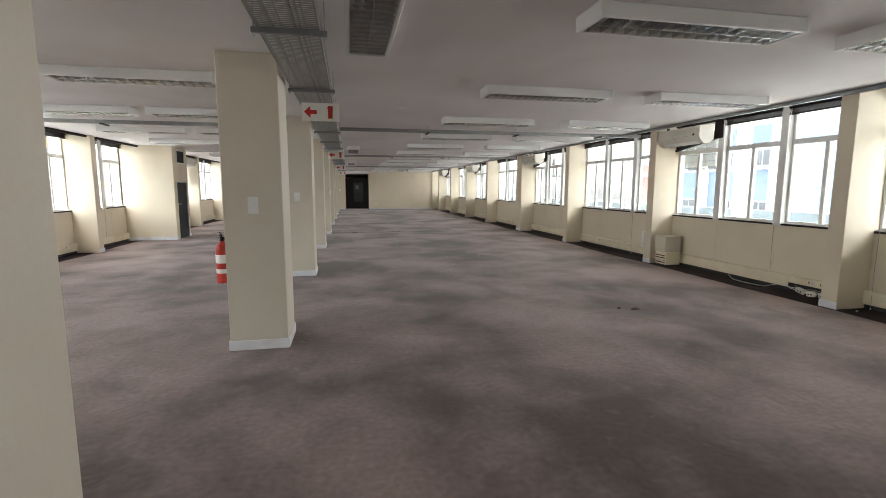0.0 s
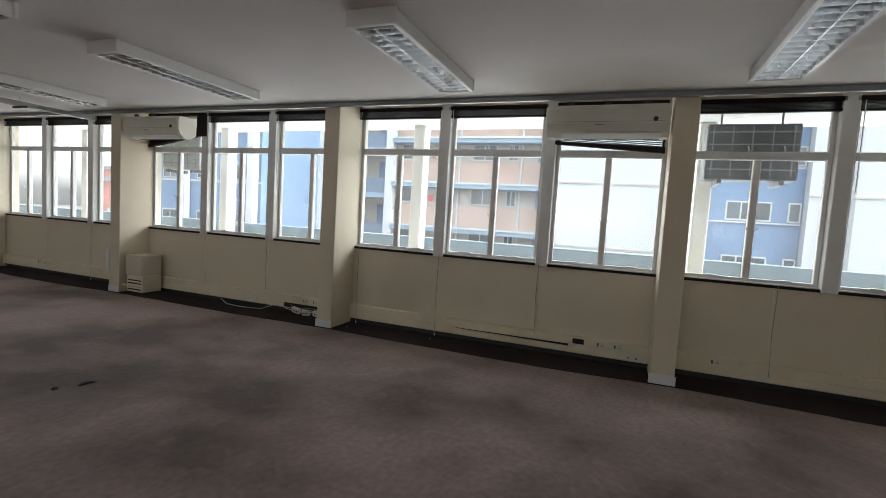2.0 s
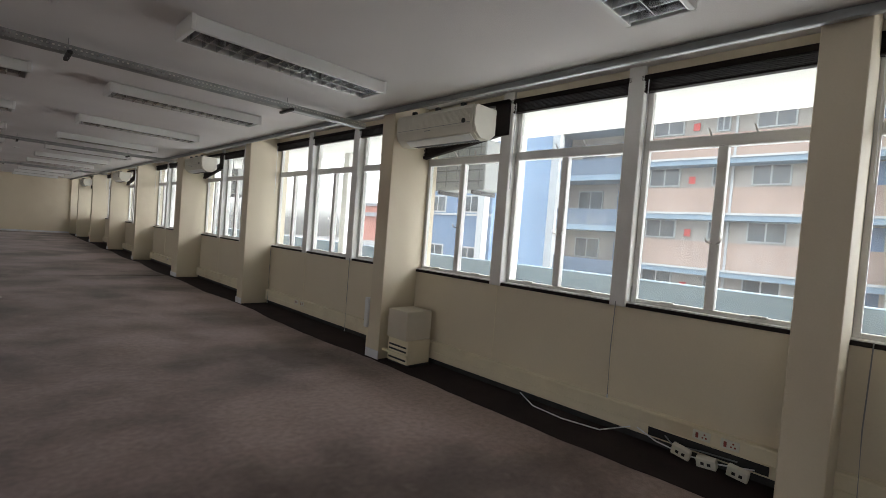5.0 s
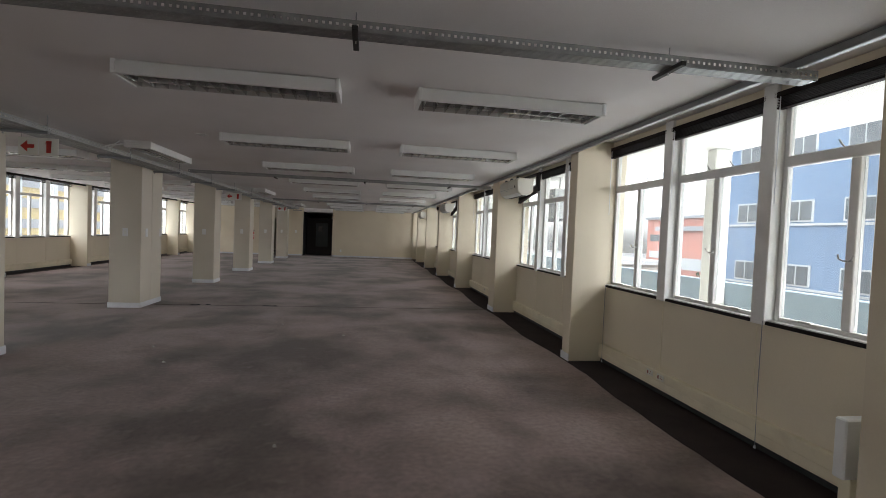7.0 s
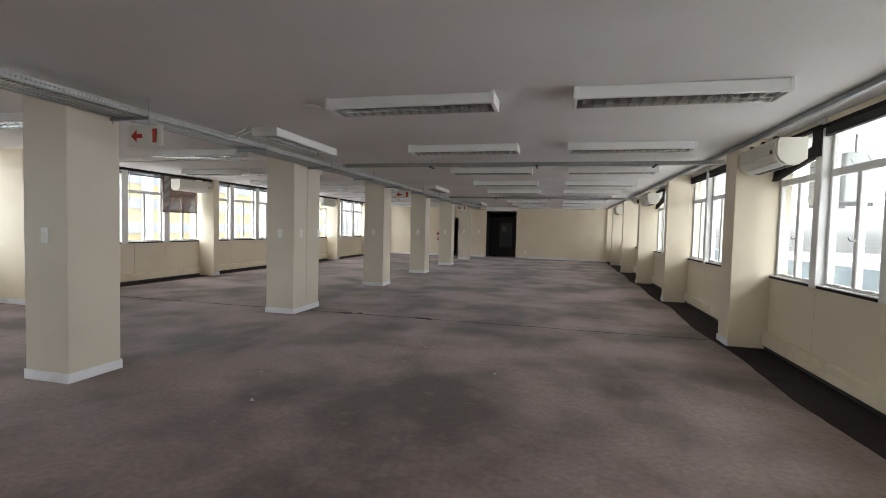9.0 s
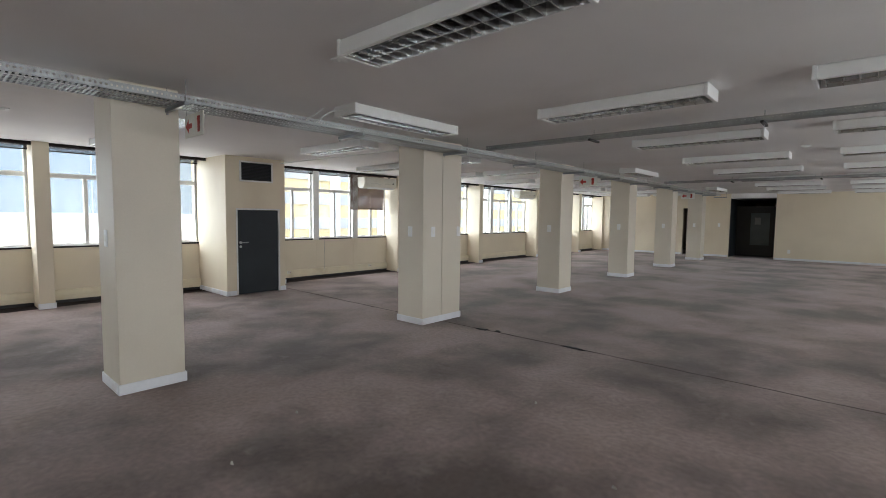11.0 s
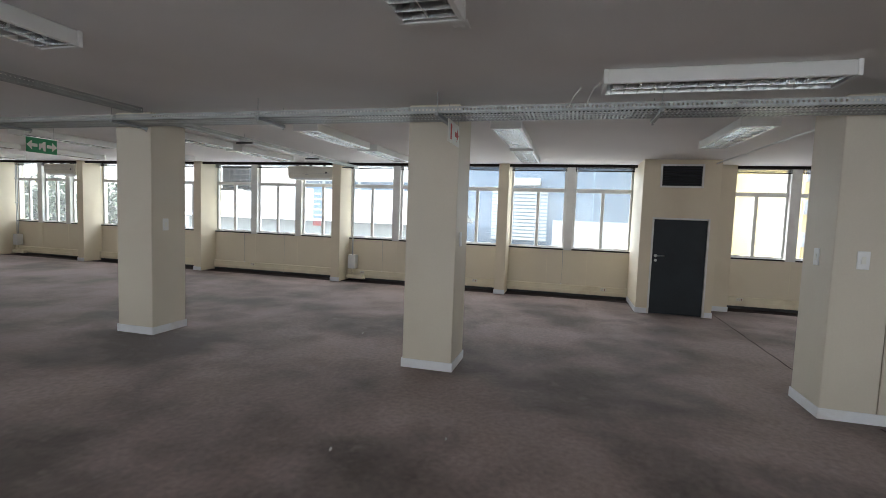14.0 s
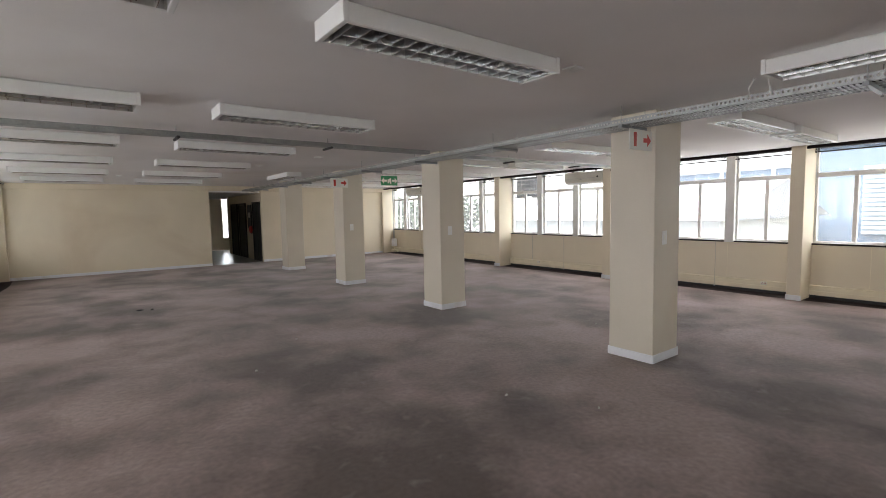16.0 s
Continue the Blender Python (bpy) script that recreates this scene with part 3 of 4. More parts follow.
def socket(east, y, z=0.19, red=True):
    s = -1 if east else 1
    x = (XR if east else XL) + s * 0.063
    o = thing("power_socket", "cream power socket plate with dark red outlets on the trunking", "socket", (x, y, z), "power sockets")
    part("plate", block(min(0, s * 0.008), max(0, s * 0.008), -0.055, 0.055, -0.03, 0.032, 0.003), PLASTIC, o)
    for dy, dz in ((-0.03, -0.008), (-0.008, -0.008), (-0.019, 0.014)):
        part("outlet_hole", block(min(s * 0.008, s * 0.0095), max(s * 0.008, s * 0.0095), dy - 0.005, dy + 0.005, dz - 0.005, dz + 0.005), SOCKRED, o)
    part("rocker", block(min(s * 0.008, s * 0.012), max(s * 0.008, s * 0.012), 0.018, 0.036, -0.018, 0.018, 0.002), SOCKRED, o)
    return o


for i, (a, c) in enumerate(edges_e):
    trunking(True, a, c)
for a, c, sk in west:
    trunking(False, a, c)
for y in (1.55, 1.72, 5.35, 5.52, 11.1, 11.28, 0.65, 12.95, 13.1, 18.4, 22.0):
    socket(True, y)
for y in (9.2, 14.6, 17.1, 6.2, 2.1, 11.9, 19.6):
    socket(False, y)

# broken trunking with loose sockets and cables in the second bay
gap = thing("open_trunking_box", "open dark trunking compartment with its cover missing", "trunking box", (XR - 0.065, 5.55, 0.1))
part("recess", block(-0.002, 0.0, -0.42, 0.32, -0.025, 0.035), BLACK, gap)
for y, z, r in ((5.28, 0.052, 8), (5.46, 0.048, -6), (5.62, 0.06, 12)):
    o = thing("loose_socket", "white loose socket box hanging from the broken trunking", "socket", (XR - 0.12, y, z), "loose sockets")
    o.rotation_euler = (radians(r), radians(-14), 0)
    part("box", block(-0.025, 0.025, -0.06, 0.06, -0.035, 0.035, 0.005), PLASTIC, o)
    part("outlet", block(-0.028, -0.025, -0.03, -0.01, -0.01, 0.01), BLACK, o)
    part("outlet", block(-0.028, -0.025, 0.01, 0.03, -0.01, 0.01), BLACK, o)
for k, pts in enumerate(([(XR - 0.07, 5.95, 0.1), (XR - 0.1, 5.8, 0.06), (XR - 0.13, 5.6, 0.05), (XR - 0.12, 5.4, 0.06), (XR - 0.08, 5.2, 0.09)],
                         [(XR - 0.07, 6.0, 0.09), (XR - 0.15, 6.2, 0.012), (XR - 0.2, 6.5, 0.01), (XR - 0.17, 6.8, 0.012), (XR - 0.08, 7.0, 0.05)],
                         [(XR - 0.07, 5.75, 0.11), (XR - 0.11, 5.68, 0.08), (XR - 0.1, 5.5, 0.1), (XR - 0.07, 5.3, 0.1)])):
    tagged(part("loose_cable", tube(pts, 0.005, 6), SKIRT if k < 2 else GREYPIPE), "thin loose cable sagging from the broken trunking", "cable")
slot = thing("trunking_cutout", "dark rectangular outlet cut into the trunking", "outlet", (XR - 0.063, 1.95, 0.19))
part("recess", block(-0.004, 0.0, -0.06, 0.06, -0.025, 0.03), BLACK, slot)
lid = thing("loose_trunking_cover", "cream trunking cover lid sprung open at one end", "trunking cover", (XR - 0.07, 2.0, 0.075))
cover = part("strip", profile([(0, 0), (-0.008, 0.0), (-0.008, 0.05), (0, 0.05)], "y", 0, 1.25), TRUNK, lid)
lid.rotation_euler = (radians(1.2), radians(-10), radians(2.0))
seam = thing("trunking_seam", "dark open seam above the sprung trunking cover", "trunking seam", (XR - 0.063, 2.05, 0.142))
part("gap", profile([(0, -0.012), (1.3, -0.002), (1.3, 0.002), (0, 0.012)], "x", -0.002, 0.001), BLACK, seam)
plate = thing("blank_socket_plate", "cream blank plate with two small holes", "socket plate", (XR - 0.063, 1.4, 0.1))
part("plate", block(-0.006, 0, -0.11, 0.11, -0.025, 0.028, 0.002), PLASTIC, plate)
part("hole", block(-0.0075, -0.006, -0.05, -0.03, -0.006, 0.006), BLACK, plate)
part("hole", block(-0.0075, -0.006, 0.03, 0.05, -0.006, 0.006), BLACK, plate)


def wall_cord(x, y, z0, z1):
    c = thing("pull_cord", "thin grey blind cord hanging down the wall with a white toggle", "cord", (x, y, z0))
    part("cord", tube([(0, 0, z1 - z0), (0.004, 0.01, (z1 - z0) * 0.5), (0, 0.0, 0.01)], 0.0035, 5), GREYPIPE, c)
    part("toggle", rod((0, 0, -0.012), (0, 0, 0.014), 0.010, 8, 0.005), SKIRT, c)


for y, z0 in ((3.62, 0.02), (2.43, 0.22), (4.72, 0.02), (6.2, 0.26), (9.9, 0.03), (12.3, 0.03), (0.2, 0.1)):
    wall_cord(XR - 0.068, y, z0, 1.0)
for y, z0 in ((5.96, 0.25), (7.1, 0.05), (9.7, 0.25), (11.0, 0.05), (13.75, 0.25), (18.1, 0.2)):
    wall_cord(XL + 0.068, y, z0, 1.0)


# ---- split air conditioners ----
def air_conditioner():
    a = thing("air_conditioner", "aged white split air conditioner on the wall beside a pier", "air conditioner", group="split air conditioners")
    L = 0.565
    pts = [(0.02, 0.30), (0.30, 0.30), (0.30, 0.06), (0.22, 0.0), (0.10, 0.0), (0.03, 0.05), (0.0, 0.12), (0.0, 0.26)]
    bm = profile(pts, "y", -L + 0.03, L - 0.03)
    part("case", bm, PLASTIC, a)
    for s in (-1, 1):
        y0, y1 = sorted((s * (L - 0.03), s * L))
        part("end_cap", profile([(u * 0.97 + 0.012, v * 0.985 + 0.003) for u, v in pts], "y", y0, y1), PLASTIC, a)
    for k in range(11):
        g = part("grille_bar", block(-0.004, 0.002, -L + 0.06, L * 0.72, 0.0, 0.006, 0.0015), PLASTIC, a) if k == 0 else again(g, (0, 0, 0), parent=a)
        g.location = (0.0, 0, 0.155 + k * 0.0105)
    part("panel_line", block(-0.003, 0.0015, -L + 0.05, L - 0.05, 0.135, 0.138), GREYPIPE, a)
    fl = part("outlet_flap", profile([(0.035, 0.03), (0.10, -0.012), (0.105, -0.006), (0.04, 0.038)], "y", -L + 0.07, L - 0.15), ENAMEL, a)
    part("outlet_slot", block(0.11, 0.2, -L + 0.08, L - 0.16, -0.004, 0.003), BLACK, a)
    part("display_knob", rod((0.002, -L + 0.13, 0.155), (-0.010, -L + 0.13, 0.155), 0.022, 18), DARKSTEEL, a, "round dark receiver window")
    part("badge", block(-0.0035, 0.001, 0.02, 0.1, 0.105, 0.112), GREYPIPE, a)
    for s in (-0.35, 0.0, 0.35):
        part("bracket", block(0.05, 0.09, s - 0.025, s + 0.025, 0.30, 0.345, 0.004), DARKSTEEL, a)
    return a


ac = air_conditioner()
ac.matrix_basis = pose(6.10, 1.83, 2.315)
for y in (8.05, 15.48, 23.5, 31.1):
    copy_thing(ac, pose(6.10, y, 2.315))
for y in (8.0, 19.66, 27.2, 0.35):
    copy_thing(ac, pose(-5.70, y, 2.315, rz=180))


def sagging_blind(east, y0, y1, z0, z1):
    """A half-lowered blind hanging crooked under an air conditioner."""
    x = XR - 0.02 if east else XL + 0.02
    b = thing("crooked_blind", "dark venetian blind hanging crooked behind the air conditioner", "blind", (x, 0, 0))
    part("bottom_rail", profile([(y0, z0), (y1, z1), (y1, z1 + 0.035), (y0, z0 + 0.055)], "x", -0.028, 0.028), BLIND, b)
    for k in range(5):
        dz = 0.06 + k * 0.02
        part("slat", profile([(y0, z0 + dz), (y1, z1 + dz * 0.8), (y1, z1 + dz * 0.8 + 0.004), (y0, z0 + dz + 0.004)], "x", -0.025, 0.025), BLIND, b)
    part("ladder_tape", block(-0.004, 0.004, y1 - 0.03, y1 - 0.01, z1, 2.72), BLIND, b)
    part("ladder_tape", block(-0.004, 0.004, y0 + 0.01, y0 + 0.03, z0, 2.72), BLIND, b)
    part("headrail", block(-0.03, 0.03, y0, y1, 2.70, 2.74, 0.003), BLIND, b)
    return b


sagging_blind(True, 1.27, 2.36, 2.215, 2.30)
for a, c in ((7.43, 8.6), (14.9, 16.05), (22.9, 24.0), (30.5, 31.6)):
    sagging_blind(True, a, c, 2.42, 2.24)
    cov = thing("blind_end", "dark bunched end of a raised blind beside the air conditioner", "blind", (XR - 0.02, a, 2.40))
    part("slat_bundle", block(-0.03, 0.03, -0.02, 0.16, 0, 0.33, 0.006), BLIND, cov)
low = thing("lowered_blind", "brown venetian blind lowered half way behind an air conditioner", "blind", (XL + 0.03, 19.55, 0))
for k in range(32):
    s = part("slat", profile([(-0.014, -0.012), (0.012, 0.012), (0.014, 0.010), (-0.012, -0.014)], "y", -0.58, 0.58), FABRIC, low) if k == 0 else again(s, (0, 0, 0), parent=low)
    s.location = (0, 0, 1.78 + k * 0.029)
part("bottom_rail", block(-0.016, 0.016, -0.58, 0.58, 1.745, 1.765, 0.003), FABRIC, low)


# ---- boxes and pipes at the wall foot ----
def heater_box(x, y, east=True):
    b = thing("fan_coil_box", "white sheet-metal box on a low plinth beside a pier", "metal box", (x, y, 0))
    part("case", block(0.02, 0.36, -0.07, 0.25, 0.28, 0.585, 0.012, 2), COLUMN, b, "dull off-white sheet-metal case")
    part("plinth", block(0.05, 0.36, -0.075, 0.255, 0.03, 0.278, 0.004), TRUNK, b)
    for k in range(4):
        part("louvre_slot", block(0.046, 0.052, -0.05, 0.23, 0.06 + k * 0.045, 0.078 + k * 0.045), DARKSTEEL, b)
    part("foot", block(0.08, 0.36, -0.08, 0.28, 0.0, 0.028), DARKSTEEL, b)
    part("rail", block(0.0, 0.028, -0.11, 0.29, 0.12, 0.14, 0.003), TRUNK, b)


heater_box(6.09, 8.27)
sb = thing("slim_box", "slim white sheet-metal box beyond a pier", "metal box", (6.15, 8.98, 0))
part("case", block(0.0, 0.25, -0.03, 0.04, 0.28, 0.62, 0.008), ENAMEL, sb)
part("plinth", block(0.05, 0.25, -0.03, 0.04, 0.0, 0.278, 0.004), TRUNK, sb)
for y in (8.98, -1.75):
    r = thing("riser_pipes", "grey conduits rising beside a pier to the ceiling tray", "conduit", (XL + 0.12, y, 0))
    part("pipe", rod((0, 0, 0.6), (0, 0, 2.6), 0.012), GALV, r)
    part("pipe", rod((0.035, 0, 0.6), (0.035, 0, 2.6), 0.012), GALV, r)
    part("saddle", block(-0.02, 0.06, -0.02, 0.02, 1.5, 1.53), GALV, r)
    part("saddle", block(-0.02, 0.06, -0.02, 0.02, 2.2, 2.23), GALV, r)
    part("junction_box", block(-0.06, 0.10, -0.08, 0.1, 0.28, 0.6, 0.01, 2), ENAMEL, r)
    part("loose_pipe", tube([(0.02, 0, 0.28), (0.02, 0, 0.16), (0.06, 0.1, 0.1), (0.08, 0.35, 0.07)], 0.022, 8), TRUNK, r)
    part("elbow_box", block(-0.03, 0.1, -0.12, 0.3, 0.05, 0.14, 0.008), TRUNK, r)


# ---- ceiling lights ----
def ceiling_light():
    """Surface fluorescent fitting, long side along x, top at z = 0."""
    e = thing("ceiling_light", "white surface fluorescent light with a bright cell louvre, unlit", "ceiling light", group="ceiling lights")
    L, W, H = 0.775, 0.17, 0.105
    part("housing", profile([(-W, -H), (-W - 0.004, -H + 0.006), (-W + 0.004, -0.012), (-W + 0.02, 0.0), (W - 0.02, 0.0), (W - 0.004, -0.012), (W + 0.004, -H + 0.006), (W, -H), (W - 0.022, -H), (W - 0.03, -0.02), (-W + 0.03, -0.02), (-W + 0.022, -H)], "x", -L + 0.02, L - 0.02), ENAMEL, e)
    for s in (-1, 1):
        a, c = sorted((s * (L - 0.02), s * (L + 0.012)))
        part("end_cap", block(a, c, -W - 0.006, W + 0.006, -H - 0.002, -0.001, 0.008, 2), ENAMEL, e)
    part("spine", profile([(-0.009, -0.05), (-0.003, -H - 0.001), (0.003, -H - 0.001), (0.009, -0.05)], "x", -L + 0.06, L - 0.06), CHROME, e)
    # black stands in for the shade deep inside the unlit fitting
    part("shade_backing", block(-L + 0.03, L - 0.03, -W + 0.03, W - 0.03, -0.026, -0.021), BLACK, e, "black backing for the shade behind the louvre")
    for k in range(16):
        y = -L + 0.06 + k * (2 * L - 0.12) / 15
        if k == 0:
            bl = part("louvre_blade", profile([(-0.010, -0.05), (-0.002, -H), (0.002, -H), (0.010, -0.05)], "y", -W + 0.024, W - 0.024), CHROME, e)
        else:
            bl = again(bl, (0, 0, 0), parent=e)
        bl.location = (y, 0, 0)
    for s in (-1, 1):
        part("reflector", profile([(s * (W - 0.03), -0.022), (s * (W - 0.024), -H + 0.001), (s * (W - 0.028), -H + 0.001), (s * (W - 0.045), -0.022)], "x", -L + 0.03, L - 0.03), STEEL, e)
    return e


light = ceiling_light()
rows = [0.62 + 2.50 * k for k in range(14)]
light.matrix_basis = pose(2.44, rows[0], CEIL)
for y in rows:
    for x in (2.44, 4.65, -2.05, -3.85):
        if (x, y) == (2.44, rows[0]) or (x < -3 and 14.2 < y < 17):
            continue
        jitter = random.uniform(-0.03, 0.03)
        copy_thing(light, pose(x + jitter, y + random.uniform(-0.02, 0.02), CEIL, rz=random.uniform(-0.6, 0.6)))
for y in (3.42, 14.84, 22.4, 30.0):
    copy_thing(light, pose(0.25, y, CEIL, rz=90))


# ---- cable trays ----
def tray_run(name, L, W, label, gap=0.034):
    """A perforated tray along y from 0 to L, W wide, with slotted side lips."""
    t = thing(name, label, "cable tray", group="cable trays")
    bm = bmesh.new()
    n = int(L / gap)
    for k in range(n + 1):
        y = k * L / n
        bx(bm, 0.012, W - 0.012, max(0, y - 0.009), min(L, y + 0.009), 0, 0.0015)
    for k in range(6):
        x = 0.012 + (W - 0.036) * k / 5
        bx(bm, x, x + 0.012, 0, L, -0.0016, -0.0001)
    part("perforated_base", bm, GALV, t)
    for x in (0.0, W - 0.002):
        bm = bmesh.new()
        bx(bm, x, x + 0.002, 0, L, 0, 0.020)
        bx(bm, x, x + 0.002, 0, L, 0.036, 0.055)
        for k in range(n + 1):
            y = k * L / n
            bx(bm, x, x + 0.002, max(0, y - 0.010), min(L, y + 0.010), 0.020, 0.036)
        part("slotted_side", bm, GALV, t)
    return t


TZ = 2.52
main = tray_run("cable_tray", 3.79, 0.40, "galvanised perforated cable tray hung below the ceiling")
main.matrix_basis = pose(-0.47, Y0 + 0.2, TZ)
for k in range(1, 9):
    copy_thing(main, pose(-0.47, Y0 + 0.2 + 3.792 * k, TZ))
cross = tray_run("cable_tray", 3.2, 0.12, "narrow galvanised cable tray crossing the room")
cross.matrix_basis = pose(-0.05, 9.38, TZ + 0.06, rz=-90)
for y in (9.38, 16.95, 25.3):
    for x in (-0.05, 3.0 - 0.05):
        if (x, y) != (-0.05, 9.38):
            copy_thing(cross, pose(x, y, TZ + 0.06, rz=-90))
for x in (-3.7, -6.35 + 0.55):
    copy_thing(cross, pose(x, 9.20, TZ + 0.06, rz=-90))


def hanger(w):
    h = thing("tray_hanger", "dark steel bracket bar on two threaded rods under the tray", "hanger", group="tray hangers")
    part("bar", block(-0.03, w + 0.035, -0.018, 0.018, -0.036, -0.003, 0.003), GREYPIPE, h)
    for x in (-0.015, w + 0.018):
        rd = part("threaded_rod", rod((x, 0, -0.055), (x, 0, CEIL - TZ), 0.004, 6), GALV, h)
        part("nut", rod((x, 0, -0.056), (x, 0, -0.044), 0.010, 6), GALV, rd)
    return h


hg = hanger(0.40)
hg.matrix_basis = pose(-0.47, -0.35, TZ)
for k in range(1, 19):
    copy_thing(hg, pose(-0.47, -0.35 + k * 1.86, TZ))
hc = thing("tray_hanger", "small steel bracket on a threaded rod under the cross tray", "hanger", group="tray hangers")
part("bar", block(-0.14, 0.14, -0.016, 0.016, -0.028, -0.003, 0.003), DARKSTEEL, hc)
part("threaded_rod", rod((0, 0, -0.04), (0, 0, CEIL - TZ - 0.06), 0.004, 6), GALV, hc)
hc.matrix_basis = pose(1.6, 9.32, TZ + 0.06, rz=90)
for x, y in ((3.4, 9.32), (5.2, 9.32), (1.6, 16.89), (3.4, 16.89), (5.2, 16.89), (1.6, 25.24), (3.4, 25.24), (5.2, 25.24), (-2.0, 9.14), (-3.9, 9.14), (-5.4, 9.14)):
    copy_thing(hc, pose(x, y, TZ + 0.06, rz=90))
# cables lying in the main tray
for k, dx in enumerate((0.06, 0.09, 0.13, 0.24, 0.28)):
    tagged(part("tray_cable", tube([(-0.47 + dx + 0.012 * math.sin(j * 1.7 + k), Y0 + 0.3 + j * 1.3, TZ + 0.012 + 0.003 * k) for j in range(27)], 0.007 + 0.001 * (k % 2), 5), (SKIRT, GREYPIPE, SKIRT, BLACK, GREYPIPE)[k]), "long cable lying in the galvanised tray", "cable")
# conduits under the ceiling
for pts, r in (([(-0.5, 16.3, 2.62), (-2.6, 16.25, 2.63), (-4.83, 16.2, 2.635)], 0.012), ([(-0.1, 13.95, 2.53), (0.0, 13.97, 2.6), (0.12, 14.0, 2.64), (0.3, 14.06, 2.648)], 0.008),
               ([(-0.1, 13.8, 2.53), (0.06, 13.85, 2.6), (0.1, 13.9, 2.655)], 0.006)):
    tagged(part("conduit", tube(pts, r, 8), ENAMEL), "thin white conduit below the ceiling", "conduit")
for x, y in ((1.38, 13.2), (1.4, 5.4), (3.6, 1.6), (0.9, 7.3), (3.5, 20.0), (-2.8, 11.8)):
    d = thing("ceiling_sensor", "small square white plate on the ceiling", "sensor", (x, y, CEIL))
    part("plate", block(-0.06, 0.06, -0.06, 0.06, -0.014, 0, 0.004), ENAMEL, d)
    part("dome", rod((0, 0, -0.026), (0, 0, -0.014), 0.022, 14, 0.035), ENAMEL, d)


# ---- switches ----
def light_switch(x, y, z, rz):
    s = thing("light_switch", "white light switch plate on a column", "light switch", (x, y, z), "light switches")
    s.rotation_euler = (0, 0, radians(rz))
    part("plate", block(-0.045, 0.045, -0.009, 0, -0.075, 0.075, 0.004), ENAMEL, s)
    part("rocker", block(-0.016, 0.016, -0.014, -0.009, -0.03, 0.03, 0.003), SIGN, s)


for y in COLS[1:] + [16.255]:
    light_switch(-0.78, y - 0.265, 1.36, 0)
for y in COLS[1:4]:
    light_switch(-0.72, y + 0.265, 1.36, 180)
light_switch(CX1, 16.20, 1.36, 90)
light_switch(CX1, 16.78, 1.36, 90)
light_switch(2.0, Y1, 0.35, 0)
light_switch(-0.5, Y1, 1.36, 0)


# ---- hanging safety signs ----
def arrow(sign):
    """A right-pointing arrow outline about 0.13 wide, in (x, z)."""
    s = sign
    return [(-0.065 * s, -0.022), (0.005 * s, -0.022), (0.005 * s, -0.066), (0.075 * s, 0.0), (0.005 * s, 0.066), (0.005 * s, 0.022), (-0.065 * s, 0.022)]


def bottle():
    return [(-0.024, -0.068), (0.024, -0.068), (0.024, 0.03), (0.012, 0.046), (0.012, 0.056), (0.03, 0.062), (0.03, 0.068), (-0.02, 0.07), (-0.036, 0.04), (-0.03, 0.036), (-0.014, 0.052), (-0.012, 0.046), (-0.024, 0.03)]


def shape(points, dx, y0, y1, flip):
    pts = [(u + dx, v) for u, v in points]
    bm = bmesh.new()
    for y in (y0, y1):
        bm.faces.new([bm.verts.new((u, y, v)) for u, v in pts])
    bmesh.ops.triangulate(bm, faces=bm.faces[:])
    return bm


def extinguisher_sign(x, y, z):
    """Seen from the south the arrow points west and stands on the west; from the north it still points west."""
    s = thing("extinguisher_sign", "white hanging sign with red arrow and red fire extinguisher symbol", "sign", (x, y, z), "hanging safety signs")
    part("board", block(-0.205, 0.205, -0.003, 0.003, -0.1, 0.1, 0.002), SIGN, s)
    part("arrow_symbol", shape(arrow(-1), -0.105, -0.0045, 0.0045, False), RED, s, "red arrow symbol")
    part("extinguisher_symbol", shape(bottle(), 0.105, -0.0045, 0.0045, False), RED, s, "red extinguisher symbol")
    part("divider", block(-0.003, 0.003, -0.004, 0.004, -0.09, 0.09), SKIRT, s)
    for dx in (-0.17, 0.17):
        part("hanger_wire", rod((dx, 0, 0.1), (dx, 0, TZ - z - 0.003), 0.002, 5), GALV, s)


for y in (5.7, 12.79, 20.66, 28.2):
    extinguisher_sign(-0.21, y, 2.36)
ex = thing("exit_sign", "green exit sign with running figure and arrows hanging from the tray", "sign", (-0.89, 6.7, 2.36), "hanging safety signs")
part("board", block(-0.2, 0.2, -0.004, 0.004, -0.1, 0.1, 0.002), GREEN, ex)
part("arrow_symbol", shape(arrow(-1), -0.125, -0.0055, 0.0055, False), SIGN, ex, "white arrow symbol")
part("arrow_symbol", shape(arrow(1), 0.125, -0.0055, 0.0055, False), SIGN, ex, "white arrow symbol")
part("door_symbol", shape([(-0.045, -0.07), (-0.02, -0.07), (0.0, -0.02), (0.03, -0.06), (0.045, -0.05), (0.015, 0.0), (0.045, 0.01), (0.04, 0.03), (0.01, 0.03), (-0.02, 0.06), (-0.045, 0.06)], 0.0, -0.0055, 0.0055, False), SIGN, ex, "white plain symbol")
for dx in (-0.16, 0.16):
    part("hanger_wire", rod((dx, 0, 0.1), (dx, 0, CEIL - 2.36), 0.002, 5), GALV, ex)


